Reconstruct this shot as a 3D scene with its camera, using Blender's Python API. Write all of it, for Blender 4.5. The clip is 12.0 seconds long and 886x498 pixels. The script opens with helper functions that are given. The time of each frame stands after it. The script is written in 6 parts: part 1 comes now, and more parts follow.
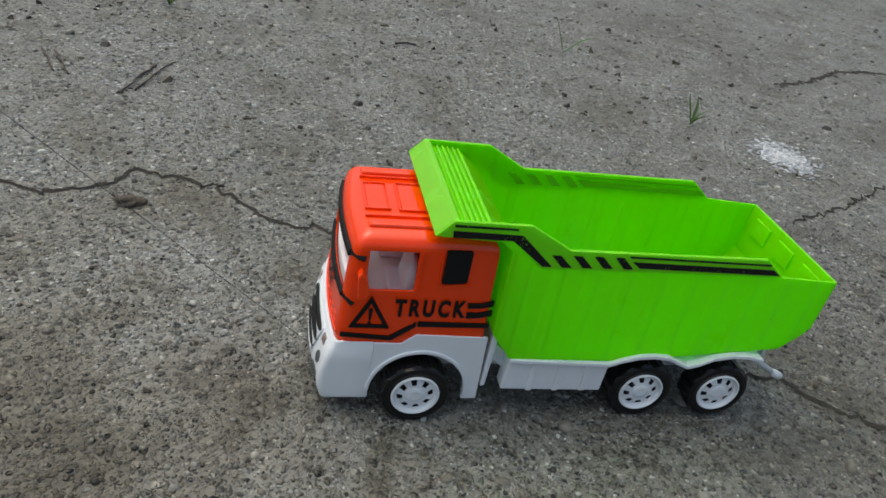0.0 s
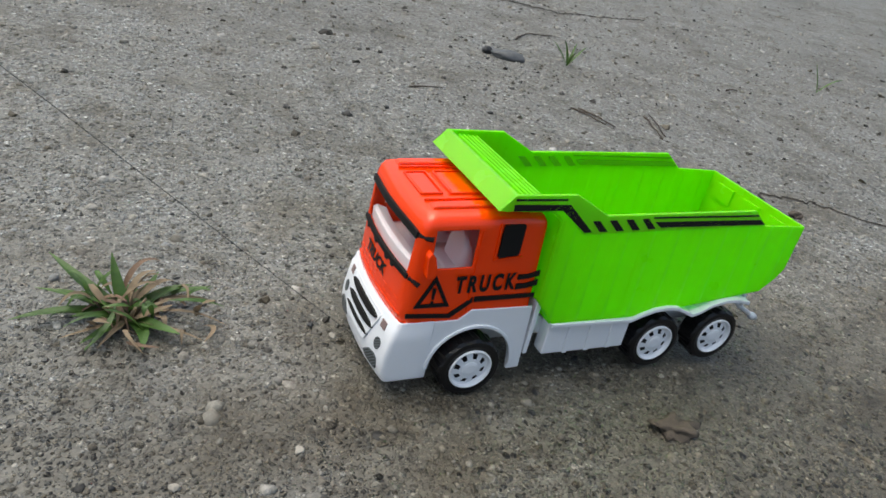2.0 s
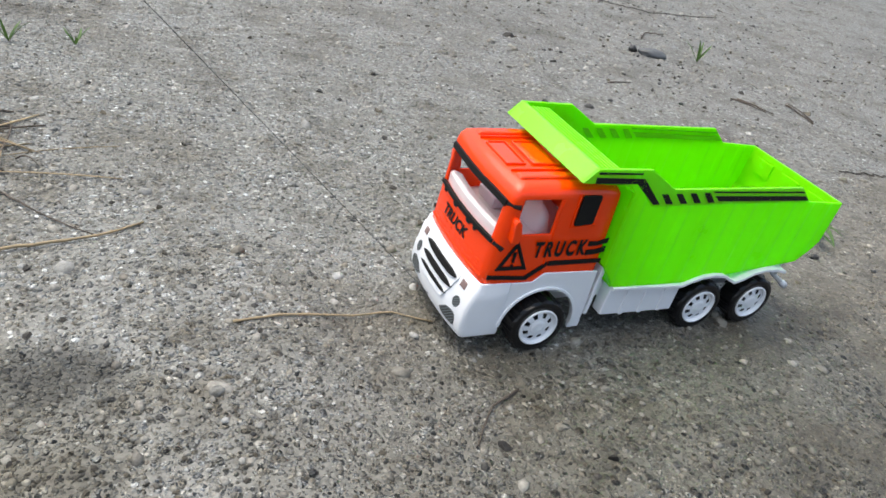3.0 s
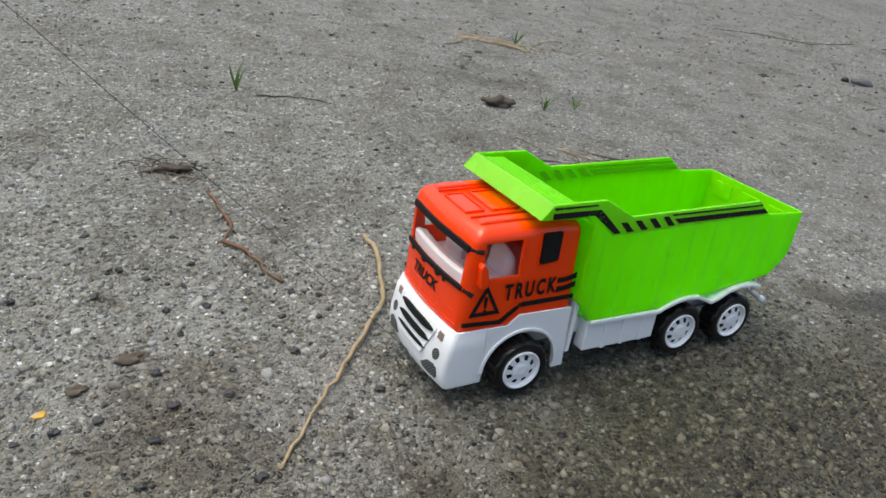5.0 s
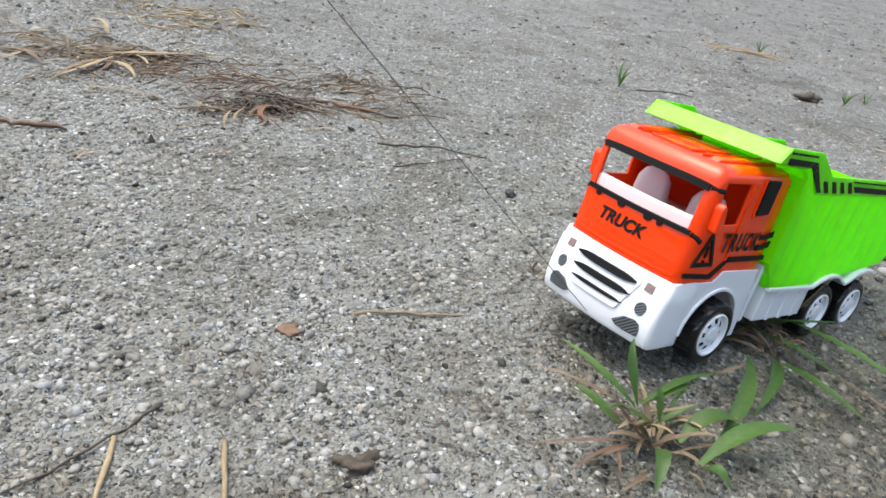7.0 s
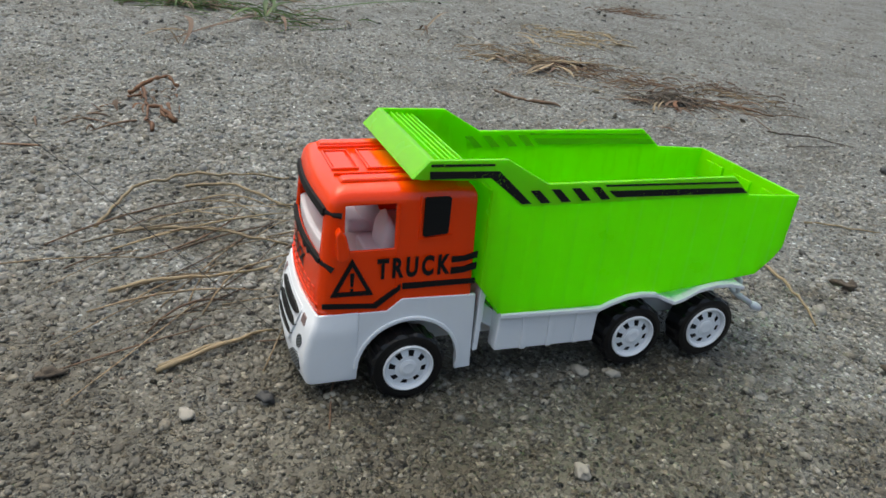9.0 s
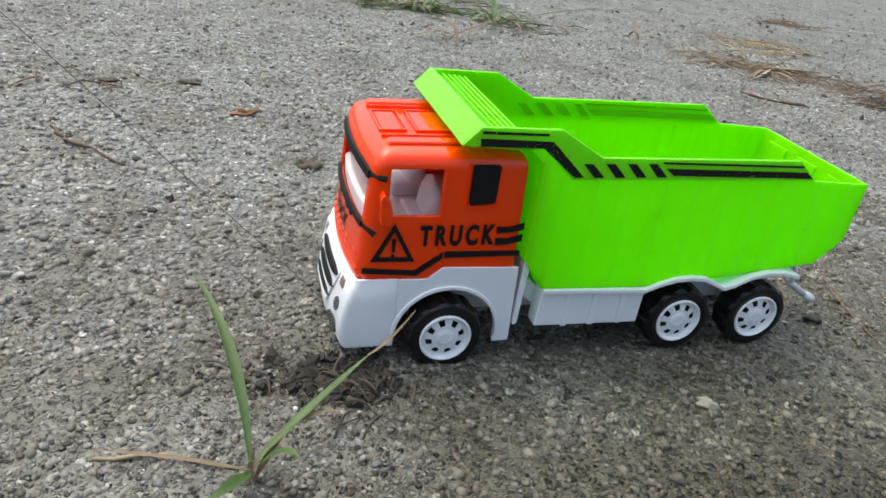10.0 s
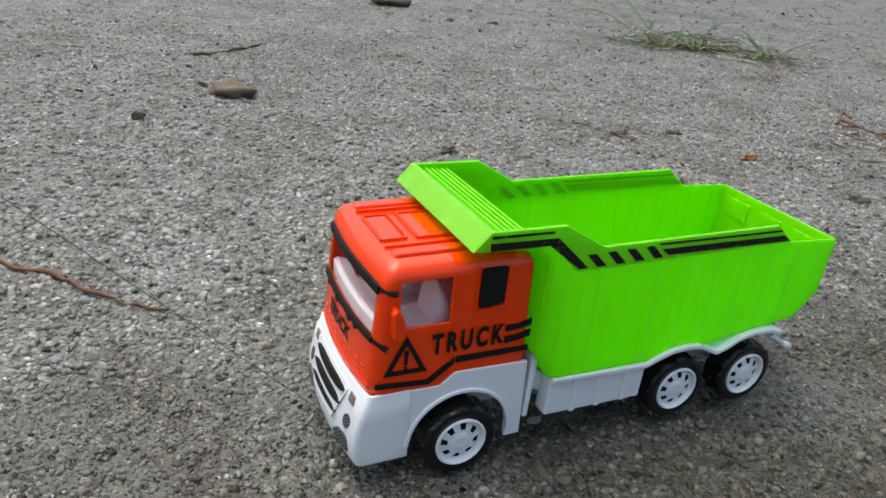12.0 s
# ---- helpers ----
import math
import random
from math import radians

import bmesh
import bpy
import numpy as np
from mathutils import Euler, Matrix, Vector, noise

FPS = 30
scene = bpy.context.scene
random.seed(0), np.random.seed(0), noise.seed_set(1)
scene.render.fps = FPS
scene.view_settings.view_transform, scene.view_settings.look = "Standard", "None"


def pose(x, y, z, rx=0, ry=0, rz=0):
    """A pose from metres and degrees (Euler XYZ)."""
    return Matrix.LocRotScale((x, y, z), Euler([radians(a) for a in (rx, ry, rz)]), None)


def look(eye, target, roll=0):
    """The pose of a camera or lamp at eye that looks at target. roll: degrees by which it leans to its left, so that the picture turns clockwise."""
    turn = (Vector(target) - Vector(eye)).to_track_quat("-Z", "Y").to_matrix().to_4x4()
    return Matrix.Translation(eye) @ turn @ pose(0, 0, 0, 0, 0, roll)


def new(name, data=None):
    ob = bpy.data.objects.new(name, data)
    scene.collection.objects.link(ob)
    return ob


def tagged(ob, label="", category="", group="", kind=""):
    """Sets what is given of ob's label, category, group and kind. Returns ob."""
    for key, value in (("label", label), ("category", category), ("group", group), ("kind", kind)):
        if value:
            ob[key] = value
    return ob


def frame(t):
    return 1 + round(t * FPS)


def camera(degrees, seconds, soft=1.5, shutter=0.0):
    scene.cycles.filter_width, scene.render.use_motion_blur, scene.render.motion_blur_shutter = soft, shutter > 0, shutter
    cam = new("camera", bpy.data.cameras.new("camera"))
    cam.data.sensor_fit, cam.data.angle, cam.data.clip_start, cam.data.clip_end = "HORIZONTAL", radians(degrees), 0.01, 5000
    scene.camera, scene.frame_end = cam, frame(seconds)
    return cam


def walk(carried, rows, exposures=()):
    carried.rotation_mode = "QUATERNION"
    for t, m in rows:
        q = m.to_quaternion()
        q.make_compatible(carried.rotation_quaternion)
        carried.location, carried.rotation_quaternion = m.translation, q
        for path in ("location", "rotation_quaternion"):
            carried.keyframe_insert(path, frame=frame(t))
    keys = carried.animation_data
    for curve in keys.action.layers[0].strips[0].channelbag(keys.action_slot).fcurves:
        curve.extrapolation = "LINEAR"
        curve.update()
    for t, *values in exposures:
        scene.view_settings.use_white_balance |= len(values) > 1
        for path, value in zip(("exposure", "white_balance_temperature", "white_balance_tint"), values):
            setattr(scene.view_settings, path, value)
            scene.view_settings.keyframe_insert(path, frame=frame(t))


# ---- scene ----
# ---------------------------------------------------------------- camera
cam = camera(61.37, 12.0, soft=1.6)
CAM_PATH = [
    (0.0, pose(-0.0596, -0.2347, 0.2142, 57.31, -10.17, -9.56)),
    (0.5, pose(-0.2018, -0.2187, 0.2113, 57.49, -10.41, -10.93)),
    (1.0, pose(-0.3416, -0.2185, 0.1991, 57.70, -10.59, -13.82)),
    (1.5, pose(-0.4713, -0.2369, 0.2045, 59.31, -11.09, -17.01)),
    (2.0, pose(-0.5820, -0.2605, 0.2003, 60.44, -11.31, -18.42)),
    (2.5, pose(-0.7124, -0.2772, 0.1975, 61.56, -10.58, -21.57)),
    (3.0, pose(-0.8521, -0.2752, 0.1908, 60.40, -11.81, -22.18)),
    (3.2, pose(-0.9050, -0.2863, 0.1912, 60.53, -11.35, -21.48)),
    (4.8, pose(-1.2774, -0.2857, 0.2135, 61.82, -9.72, -24.32)),
    (5.0, pose(-1.3275, -0.2869, 0.2078, 62.01, -9.47, -24.62)),
    (5.5, pose(-1.4610, -0.2778, 0.1871, 61.85, -9.18, -24.67)),
    (6.0, pose(-1.5388, -0.2778, 0.1818, 61.55, -9.18, -24.24)),
    (6.5, pose(-1.6110, -0.2768, 0.1772, 62.41, -8.71, -22.41)),
    (7.0, pose(-1.6797, -0.2870, 0.1690, 63.25, -8.58, -22.05)),
    (7.2, pose(-1.7040, -0.2996, 0.1714, 63.02, -8.89, -20.97)),
    (8.8, pose(-1.8486, -0.4384, 0.1716, 63.30, -6.89, -5.60)),
    (9.0, pose(-1.8858, -0.4519, 0.1744, 63.17, -6.76, -4.93)),
    (9.5, pose(-1.9858, -0.4857, 0.1616, 63.43, -6.95, -2.78)),
    (10.0, pose(-2.1010, -0.5146, 0.1568, 63.43, -7.22, -1.56)),
    (10.5, pose(-2.2131, -0.5451, 0.1808, 62.43, -8.15, -1.10)),
    (11.0, pose(-2.3232, -0.5755, 0.1883, 62.58, -7.17, -0.31)),
    (11.5, pose(-2.4084, -0.5968, 0.1813, 63.16, -6.83, -1.27)),
    (12.0, pose(-2.4960, -0.6247, 0.1851, 63.76, -5.66, -1.54)),
]
EXPOSURES = [(0.0, 0.18, 6400, 1), (0.5, 0.22, 6400, 2), (1.0, 0.28, 6400, 3), (1.5, 0.48, 6400, 3), (2.0, 0.54, 6400, 3), (2.5, 0.66, 6400, 4), (3.0, 1.00, 6400, 5), (4.8, 0.53, 6400, 4), (5.0, 0.58, 6500, 4), (5.5, 1.10, 6500, 4), (6.0, 1.32, 6500, 4), (6.5, 1.16, 6300, 6), (7.2, 1.06, 6300, 6), (8.8, 0.46, 6500, 2), (9.0, 0.48, 6500, 2), (9.5, 0.68, 6500, 3), (10.0, 0.90, 6450, 3), (11.0, 0.88, 6400, 4), (11.5, 0.84, 6400, 4), (12.0, 0.60, 6400, 4)]
walk(cam, CAM_PATH, EXPOSURES)

# the toy's way over the ground: seconds, place in metres, turn in degrees
TRUCK_PATH = [
    (0.0, 0.0000, 0.0000, -0.0002, -0.25, -1.03, -0.00),
    (0.5, -0.1304, -0.0030, -0.0006, -0.97, -1.37, 1.03),
    (1.0, -0.2267, -0.0024, -0.0005, 1.02, -0.71, 1.17),
    (1.5, -0.3455, -0.0075, -0.0010, -0.29, -1.17, 1.08),
    (2.0, -0.4632, -0.0178, 0.0001, -0.97, -1.21, 4.00),
    (2.5, -0.5606, -0.0276, 0.0017, -1.48, 0.38, 5.07),
    (3.0, -0.6796, -0.0264, 0.0003, 2.95, -0.69, 1.76),
    (3.2, -0.7250, -0.0362, 0.0011, 3.42, -1.67, 2.50),
    (4.8, -1.1244, -0.0405, 0.0020, -2.92, -2.36, 2.32),
    (5.0, -1.1583, -0.0441, -0.0000, -3.13, -2.40, 2.32),
    (5.5, -1.2553, -0.0391, -0.0058, -2.02, -2.38, 1.58),
    (6.0, -1.3520, -0.0450, -0.0094, -3.27, -3.06, 2.93),
    (6.5, -1.4169, -0.0607, 0.0048, -4.09, 4.35, 7.32),
    (7.0, -1.4757, -0.0740, 0.0076, -0.92, 7.92, 14.02),
    (7.2, -1.5174, -0.0882, 0.0003, -6.71, 3.81, 14.70),
    (8.8, -1.8346, -0.1950, -0.0008, -2.52, -1.37, 15.22),
    (9.0, -1.8681, -0.2029, -0.0007, -2.06, -1.44, 14.11),
    (9.5, -1.9596, -0.2371, -0.0005, -2.49, -1.57, 16.31),
    (10.0, -2.0836, -0.2629, -0.0008, 1.89, -1.12, 13.69),
    (10.5, -2.1777, -0.2957, 0.0011, 1.34, -0.42, 14.05),
    (11.0, -2.2724, -0.3272, 0.0012, 0.65, 0.78, 17.78),
    (11.5, -2.3785, -0.3467, -0.0019, 0.58, -0.91, 16.49),
    (12.0, -2.4800, -0.3966, 0.0000, -0.81, -0.50, 22.32),
]

# ---------------------------------------------------------------- light
world = bpy.data.worlds.new("sky")
scene.world = world
world.use_nodes = True
wn = world.node_tree
sky = wn.nodes.new("ShaderNodeTexSky")
sky.sky_type = "NISHITA"
sky.sun_disc = False
sky.sun_elevation = radians(70)
sky.sun_rotation = radians(-55)
sky.air_density = 1.0
sky.dust_density = 6.0
sky.ozone_density = 0.6
wn.nodes["Background"].inputs[1].default_value = 0.15
wn.links.new(sky.outputs[0], wn.nodes["Background"].inputs[0])
sun = new("sun", bpy.data.lights.new("sun", "SUN"))
sun.data.energy = 0.9
sun.data.angle = radians(80)
sun.data.color = (1.0, 0.99, 0.97)
sun.matrix_world = look((-0.22, 0.15, 1.0), (0, 0, 0))


# ---------------------------------------------------------------- materials
def material(name):
    m = bpy.data.materials.new(name)
    m.use_nodes = True
    nt = m.node_tree
    return m, nt, nt.nodes["Principled BSDF"]


def node(nt, kind, **values):
    n = nt.nodes.new("ShaderNode" + kind)
    for key, v in values.items():
        n.inputs[key.replace("_", " ")].default_value = v
    return n


def ramp(nt, fac, stops, interpolation="LINEAR"):
    r = nt.nodes.new("ShaderNodeValToRGB")
    r.color_ramp.interpolation = interpolation
    els = r.color_ramp.elements
    while len(els) < len(stops):
        els.new(0.5)
    for e, (p, c) in zip(els, stops):
        e.position, e.color = p, (*c, 1)
    nt.links.new(fac, r.inputs[0])
    return r.outputs[0]


def mix(nt, fac, a, b, blend="MIX"):
    n = nt.nodes.new("ShaderNodeMix")
    n.data_type, n.blend_type = "RGBA", blend
    for sock, v in ((n.inputs[0], fac), (n.inputs[6], a), (n.inputs[7], b)):
        if isinstance(v, bpy.types.NodeSocket):
            nt.links.new(v, sock)
        else:
            sock.default_value = v if isinstance(v, float) else (*v, 1)
    return n.outputs[2]


def math_node(nt, op, a, b=0.0):
    n = nt.nodes.new("ShaderNodeMath")
    n.operation = op
    for sock, v in ((n.inputs[0], a), (n.inputs[1], b)):
        if isinstance(v, bpy.types.NodeSocket):
            nt.links.new(v, sock)
        else:
            sock.default_value = v
    return n.outputs[0]


def coords(nt):
    return nt.nodes.new("ShaderNodeTexCoord").outputs["Object"]


def bump(nt, bsdf, height, distance, strength=1.0, after=None):
    b = node(nt, "Bump", Strength=strength, Distance=distance)
    nt.links.new(height, b.inputs["Height"])
    if after:
        nt.links.new(after, b.inputs["Normal"])
    if bsdf:
        nt.links.new(b.outputs[0], bsdf.inputs["Normal"])
    return b.outputs[0]


def noise_tex(nt, co, scale, detail=3.0, rough=0.55):
    n = node(nt, "TexNoise", Scale=scale, Detail=detail, Roughness=rough)
    nt.links.new(co, n.inputs["Vector"])
    return n.outputs["Fac"]


def plastic(name, colour, rough=0.32, through_light=0.0, dust=0.12, ribs=0.0, coat=0.0, shine=0.5):
    """Moulded toy plastic: slight mottling, fine scuffs and a little road dust."""
    m, nt, b = material(name)
    co = coords(nt)
    big = noise_tex(nt, co, 60, 3)
    fine = noise_tex(nt, co, 900, 4, 0.7)
    low = tuple(c * 0.92 for c in colour)
    base = mix(nt, big, low, colour)
    speck = ramp(nt, fine, [(0.60, (0, 0, 0)), (0.74, (1, 1, 1))])
    spot = nt.nodes.new("ShaderNodeRGBToBW")
    nt.links.new(speck, spot.inputs[0])
    dirty = math_node(nt, "MULTIPLY", spot.outputs[0], dust)
    col = mix(nt, dirty, base, (0.22, 0.2, 0.16))
    nt.links.new(col, b.inputs["Base Color"])
    b.inputs["Roughness"].default_value = rough
    b.inputs["IOR"].default_value = 1.49
    rr = math_node(nt, "ADD", math_node(nt, "MULTIPLY", big, 0.16), rough - 0.08)
    nt.links.new(rr, b.inputs["Roughness"])
    relief = bump(nt, b, noise_tex(nt, co, 140, 2), 0.0004, 0.35)
    b.inputs["Specular IOR Level"].default_value = shine
    b.inputs["Coat Weight"].default_value, b.inputs["Coat Roughness"].default_value, b.inputs["Coat IOR"].default_value = coat, 0.05, 1.6
    if ribs:
        # moulded upright ribs, spaced evenly along the wall
        sep = nt.nodes.new("ShaderNodeSeparateXYZ")
        nt.links.new(co, sep.inputs[0])
        wave = math_node(nt, "SINE", math_node(nt, "MULTIPLY", sep.outputs[0], 2 * math.pi / ribs))
        bump(nt, b, ramp(nt, wave, [(0.0, (0, 0, 0)), (0.9, (1, 1, 1))], "EASE"), 0.0007, 0.75, relief)
    if through_light:
        out = nt.nodes["Material Output"]
        tr = nt.nodes.new("ShaderNodeBsdfTranslucent")
        nt.links.new(col, tr.inputs["Color"])
        mx = nt.nodes.new("ShaderNodeMixShader")
        mx.inputs[0].default_value = through_light
        nt.links.new(b.outputs[0], mx.inputs[1])
        nt.links.new(tr.outputs[0], mx.inputs[2])
        nt.links.new(mx.outputs[0], out.inputs["Surface"])
    return m


GREEN = plastic("lime_plastic", (0.38, 0.93, 0.006), 0.26, 0.52, 0.03, coat=0.8)
GREEN_WALL = plastic("lime_plastic_ribbed", (0.36, 0.93, 0.003), 0.30, 0.58, 0.03, ribs=0.0134)
ORANGE = plastic("orange_plastic", (1.0, 0.056, 0.0010), 0.16, 0.10, 0.01, coat=0.45, shine=0.25)
WHITE = plastic("white_plastic", (0.77, 0.79, 0.82), 0.32, 0.0, 0.08)
SEAT = plastic("seat_plastic", (0.95, 0.88, 0.88), 0.4, 0.25, 0.0)
PRINT_SHADE = plastic("lime_print_shade", (0.15, 0.52, 0.003), 0.34, 0.2, 0.03)
LAMP_GREY = plastic("lamp_plastic", (0.22, 0.15, 0.14), 0.3)
INK = plastic("black_ink", (0.010, 0.010, 0.010), 0.55, 0.0, 0.02, shine=0.15)


def worn_ink():
    """Printed ink that has flaked away in specks, most of all along its edges."""
    m, nt, b = material("worn_black_ink")
    co = coords(nt)
    b.inputs["Base Color"].default_value = (0.010, 0.010, 0.010, 1)
    b.inputs["Roughness"].default_value = 0.5
    b.inputs["Specular IOR Level"].default_value = 0.2
    chips = math_node(nt, "ADD", noise_tex(nt, co, 1100, 3, 0.7), math_node(nt, "MULTIPLY", noise_tex(nt, co, 90, 2), 0.5))
    gone = math_node(nt, "GREATER_THAN", chips, 0.93)
    tr = nt.nodes.new("ShaderNodeBsdfTransparent")
    mx = nt.nodes.new("ShaderNodeMixShader")
    nt.links.new(gone, mx.inputs[0])
    nt.links.new(b.outputs[0], mx.inputs[1])
    nt.links.new(tr.outputs[0], mx.inputs[2])
    nt.links.new(mx.outputs[0], nt.nodes["Material Output"].inputs["Surface"])
    return m


WORN_INK = worn_ink()
TYRE = plastic("tyre_plastic", (0.006, 0.006, 0.007), 0.30, 0.0, 0.07, shine=0.35)
DARK = plastic("dark_recess", (0.02, 0.02, 0.022), 0.6)


def mesh_grille_material():
    """Fine woven grey print on the bumper vents and fog lamps."""
    m, nt, b = material("vent_print")
    co = coords(nt)
    w = node(nt, "TexWave", Scale=420.0, Distortion=1.5)
    w.bands_direction = "DIAGONAL"
    nt.links.new(co, w.inputs["Vector"])
    nt.links.new(ramp(nt, w.outputs["Fac"], [(0.4, (0.012, 0.014, 0.016)), (0.75, (0.12, 0.14, 0.15))]), b.inputs["Base Color"])
    b.inputs["Roughness"].default_value = 0.5
    return m


VENT = mesh_grille_material()


def blotches(nt, co):
    """Brown soil smears a few centimetres wide and darker crumbs among the grit."""
    smear = ramp(nt, noise_tex(nt, co, 24, 5, 0.72), [(0.36, (0.62, 0.58, 0.51)), (0.46, (0.92, 0.91, 0.88)), (0.60, (1.06, 1.06, 1.06))])
    crumb = ramp(nt, noise_tex(nt, co, 190, 4, 0.75), [(0.35, (0.44, 0.42, 0.38)), (0.46, (0.96, 0.96, 0.96)), (0.64, (1.22, 1.22, 1.22))])
    return mix(nt, 1.0, smear, crumb, "MULTIPLY")


def dark_patches(nt, co):
    """Dark patches with ragged edges, the one at x -1.03 mossy and damp."""
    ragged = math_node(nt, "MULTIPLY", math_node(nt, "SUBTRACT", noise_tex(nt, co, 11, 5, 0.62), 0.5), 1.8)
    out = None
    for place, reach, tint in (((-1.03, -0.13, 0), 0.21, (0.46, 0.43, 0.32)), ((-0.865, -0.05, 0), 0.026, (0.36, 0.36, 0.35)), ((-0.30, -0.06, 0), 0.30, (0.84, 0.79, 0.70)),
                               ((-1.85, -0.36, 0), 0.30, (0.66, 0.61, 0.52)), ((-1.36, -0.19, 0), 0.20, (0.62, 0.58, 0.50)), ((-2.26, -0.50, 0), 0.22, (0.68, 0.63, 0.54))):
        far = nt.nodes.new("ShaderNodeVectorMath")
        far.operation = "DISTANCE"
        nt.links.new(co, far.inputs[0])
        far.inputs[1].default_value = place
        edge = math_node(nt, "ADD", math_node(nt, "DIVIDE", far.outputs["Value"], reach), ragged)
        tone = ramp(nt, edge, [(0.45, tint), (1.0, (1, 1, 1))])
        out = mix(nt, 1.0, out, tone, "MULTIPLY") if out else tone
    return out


def damp_shade_track(nt, co):
    """A dark, wandering-edged track along the way: damp, plus near-side shade put into colour."""
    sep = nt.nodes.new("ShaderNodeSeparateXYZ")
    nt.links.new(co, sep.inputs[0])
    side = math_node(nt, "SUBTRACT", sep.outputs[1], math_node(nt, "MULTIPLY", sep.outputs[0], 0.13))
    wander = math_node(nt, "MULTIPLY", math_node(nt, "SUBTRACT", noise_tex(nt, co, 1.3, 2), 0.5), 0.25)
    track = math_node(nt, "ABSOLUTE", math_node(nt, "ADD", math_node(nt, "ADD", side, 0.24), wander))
    track_tone = math_node(nt, "MAXIMUM", -0.19, math_node(nt, "MINIMUM", 0.16, math_node(nt, "SUBTRACT", math_node(nt, "MULTIPLY", track, 1.2), 0.26)))
    return ramp(nt, math_node(nt, "ADD", noise_tex(nt, co, 2.6, 4, 0.6), track_tone), [(0.32, (0.56, 0.53, 0.47)), (0.62, (1.17, 1.18, 1.19))])


def ground_material():
    """Damp packed sand: fine and brownish at one end of the way, coarse pale grit at the other."""
    m, nt, b = material("sandy_ground")
    co = coords(nt)
    sep = nt.nodes.new("ShaderNodeSeparateXYZ")
    nt.links.new(co, sep.inputs[0])
    along = nt.nodes.new("ShaderNodeMapRange")
    nt.links.new(sep.outputs[0], along.inputs[0])
    for i, v in zip((1, 2, 3, 4), (-0.55, -1.35, 0.0, 1.0)):
        along.inputs[i].default_value = v
    patch = noise_tex(nt, co, 11, 5, 0.62)
    mottle = noise_tex(nt, co, 60, 4, 0.65)
    warp = node(nt, "TexNoise", Scale=260.0, Detail=2.0)
    nt.links.new(co, warp.inputs["Vector"])
    off = nt.nodes.new("ShaderNodeVectorMath")
    off.operation = "MULTIPLY_ADD"
    nt.links.new(warp.outputs["Color"], off.inputs[0])
    off.inputs[1].default_value = (0.0013, 0.0013, 0.0013)
    nt.links.new(co, off.inputs[2])

    def grains(scale, share, size):
        """Rounded grains with soft rims: how much of one shows, its own random number, its rise."""
        v = node(nt, "TexVoronoi", Scale=scale, Randomness=1.0)
        nt.links.new(off.outputs[0], v.inputs["Vector"])
        c = nt.nodes.new("ShaderNodeSeparateColor")
        nt.links.new(v.outputs["Color"], c.inputs[0])
        reach = math_node(nt, "MULTIPLY", math_node(nt, "ADD", math_node(nt, "MULTIPLY", c.outputs[1], 0.6), 0.5), size)
        dome = math_node(nt, "SUBTRACT", 1.0, math_node(nt, "DIVIDE", v.outputs["Distance"], reach))
        soft = nt.nodes.new("ShaderNodeMapRange")
        soft.interpolation_type = "SMOOTHSTEP"
        nt.links.new(dome, soft.inputs[0])
        soft.inputs[1].default_value, soft.inputs[2].default_value = 0.0, 0.35
        there = math_node(nt, "MULTIPLY", soft.outputs[0], math_node(nt, "LESS_THAN", c.outputs[2], share))
        return there, c.outputs[0], math_node(nt, "MULTIPLY", math_node(nt, "MAXIMUM", dome, 0.0), there)

    soil = mix(nt, patch, (0.100, 0.094, 0.080), (0.165, 0.162, 0.150))
    soil = mix(nt, 0.6, soil, ramp(nt, noise_tex(nt, co, 420, 4, 0.7), [(0.30, (0.45, 0.43, 0.39)), (0.50, (1, 1, 1)), (0.72, (1.35, 1.35, 1.33))]), "MULTIPLY")
    # between the coarse grains the soil is darker
    soil = mix(nt, along.outputs[0], soil, mix(nt, 1.0, soil, (0.80, 0.79, 0.76), "MULTIPLY"))
    tints = [(0.0, (0.020, 0.020, 0.020)), (0.05, (0.040, 0.038, 0.034)), (0.09, (0.100, 0.086, 0.064)), (0.28, (0.115, 0.106, 0.086)), (0.46, (0.140, 0.141, 0.140)),
             (0.60, (0.190, 0.172, 0.138)), (0.78, (0.210, 0.216, 0.216)), (0.90, (0.280, 0.265, 0.232)), (1.0, (0.50, 0.50, 0.49))]
    m1, r1, h1 = grains(820.0, 0.95, 0.60)
    m2, r2, h2 = grains(450.0, 0.85, 0.60)
    m3, r3, h3 = grains(270.0, math_node(nt, "ADD", math_node(nt, "MULTIPLY", along.outputs[0], 0.42), 0.42), 0.58)
    m4, r4, h4 = grains(110.0, 0.08, 0.36)
    # the packed end shows fewer grains through the film of soil
    film = ramp(nt, math_node(nt, "ADD", math_node(nt, "MULTIPLY", along.outputs[0], 0.26), patch), [(0.40, (0.55, 0.55, 0.55)), (0.58, (1, 1, 1))])
    bw = nt.nodes.new("ShaderNodeRGBToBW")
    nt.links.new(film, bw.inputs[0])
    show = bw.outputs[0]
    col = mix(nt, math_node(nt, "MULTIPLY", m1, math_node(nt, "MULTIPLY", show, math_node(nt, "SUBTRACT", 0.85, math_node(nt, "MULTIPLY", along.outputs[0], 0.55)))), soil, ramp(nt, r1, tints))
    col = mix(nt, math_node(nt, "MULTIPLY", m2, show), col, ramp(nt, r2, tints))
    col = mix(nt, math_node(nt, "MULTIPLY", m3, 0.9), col, ramp(nt, r3, tints))
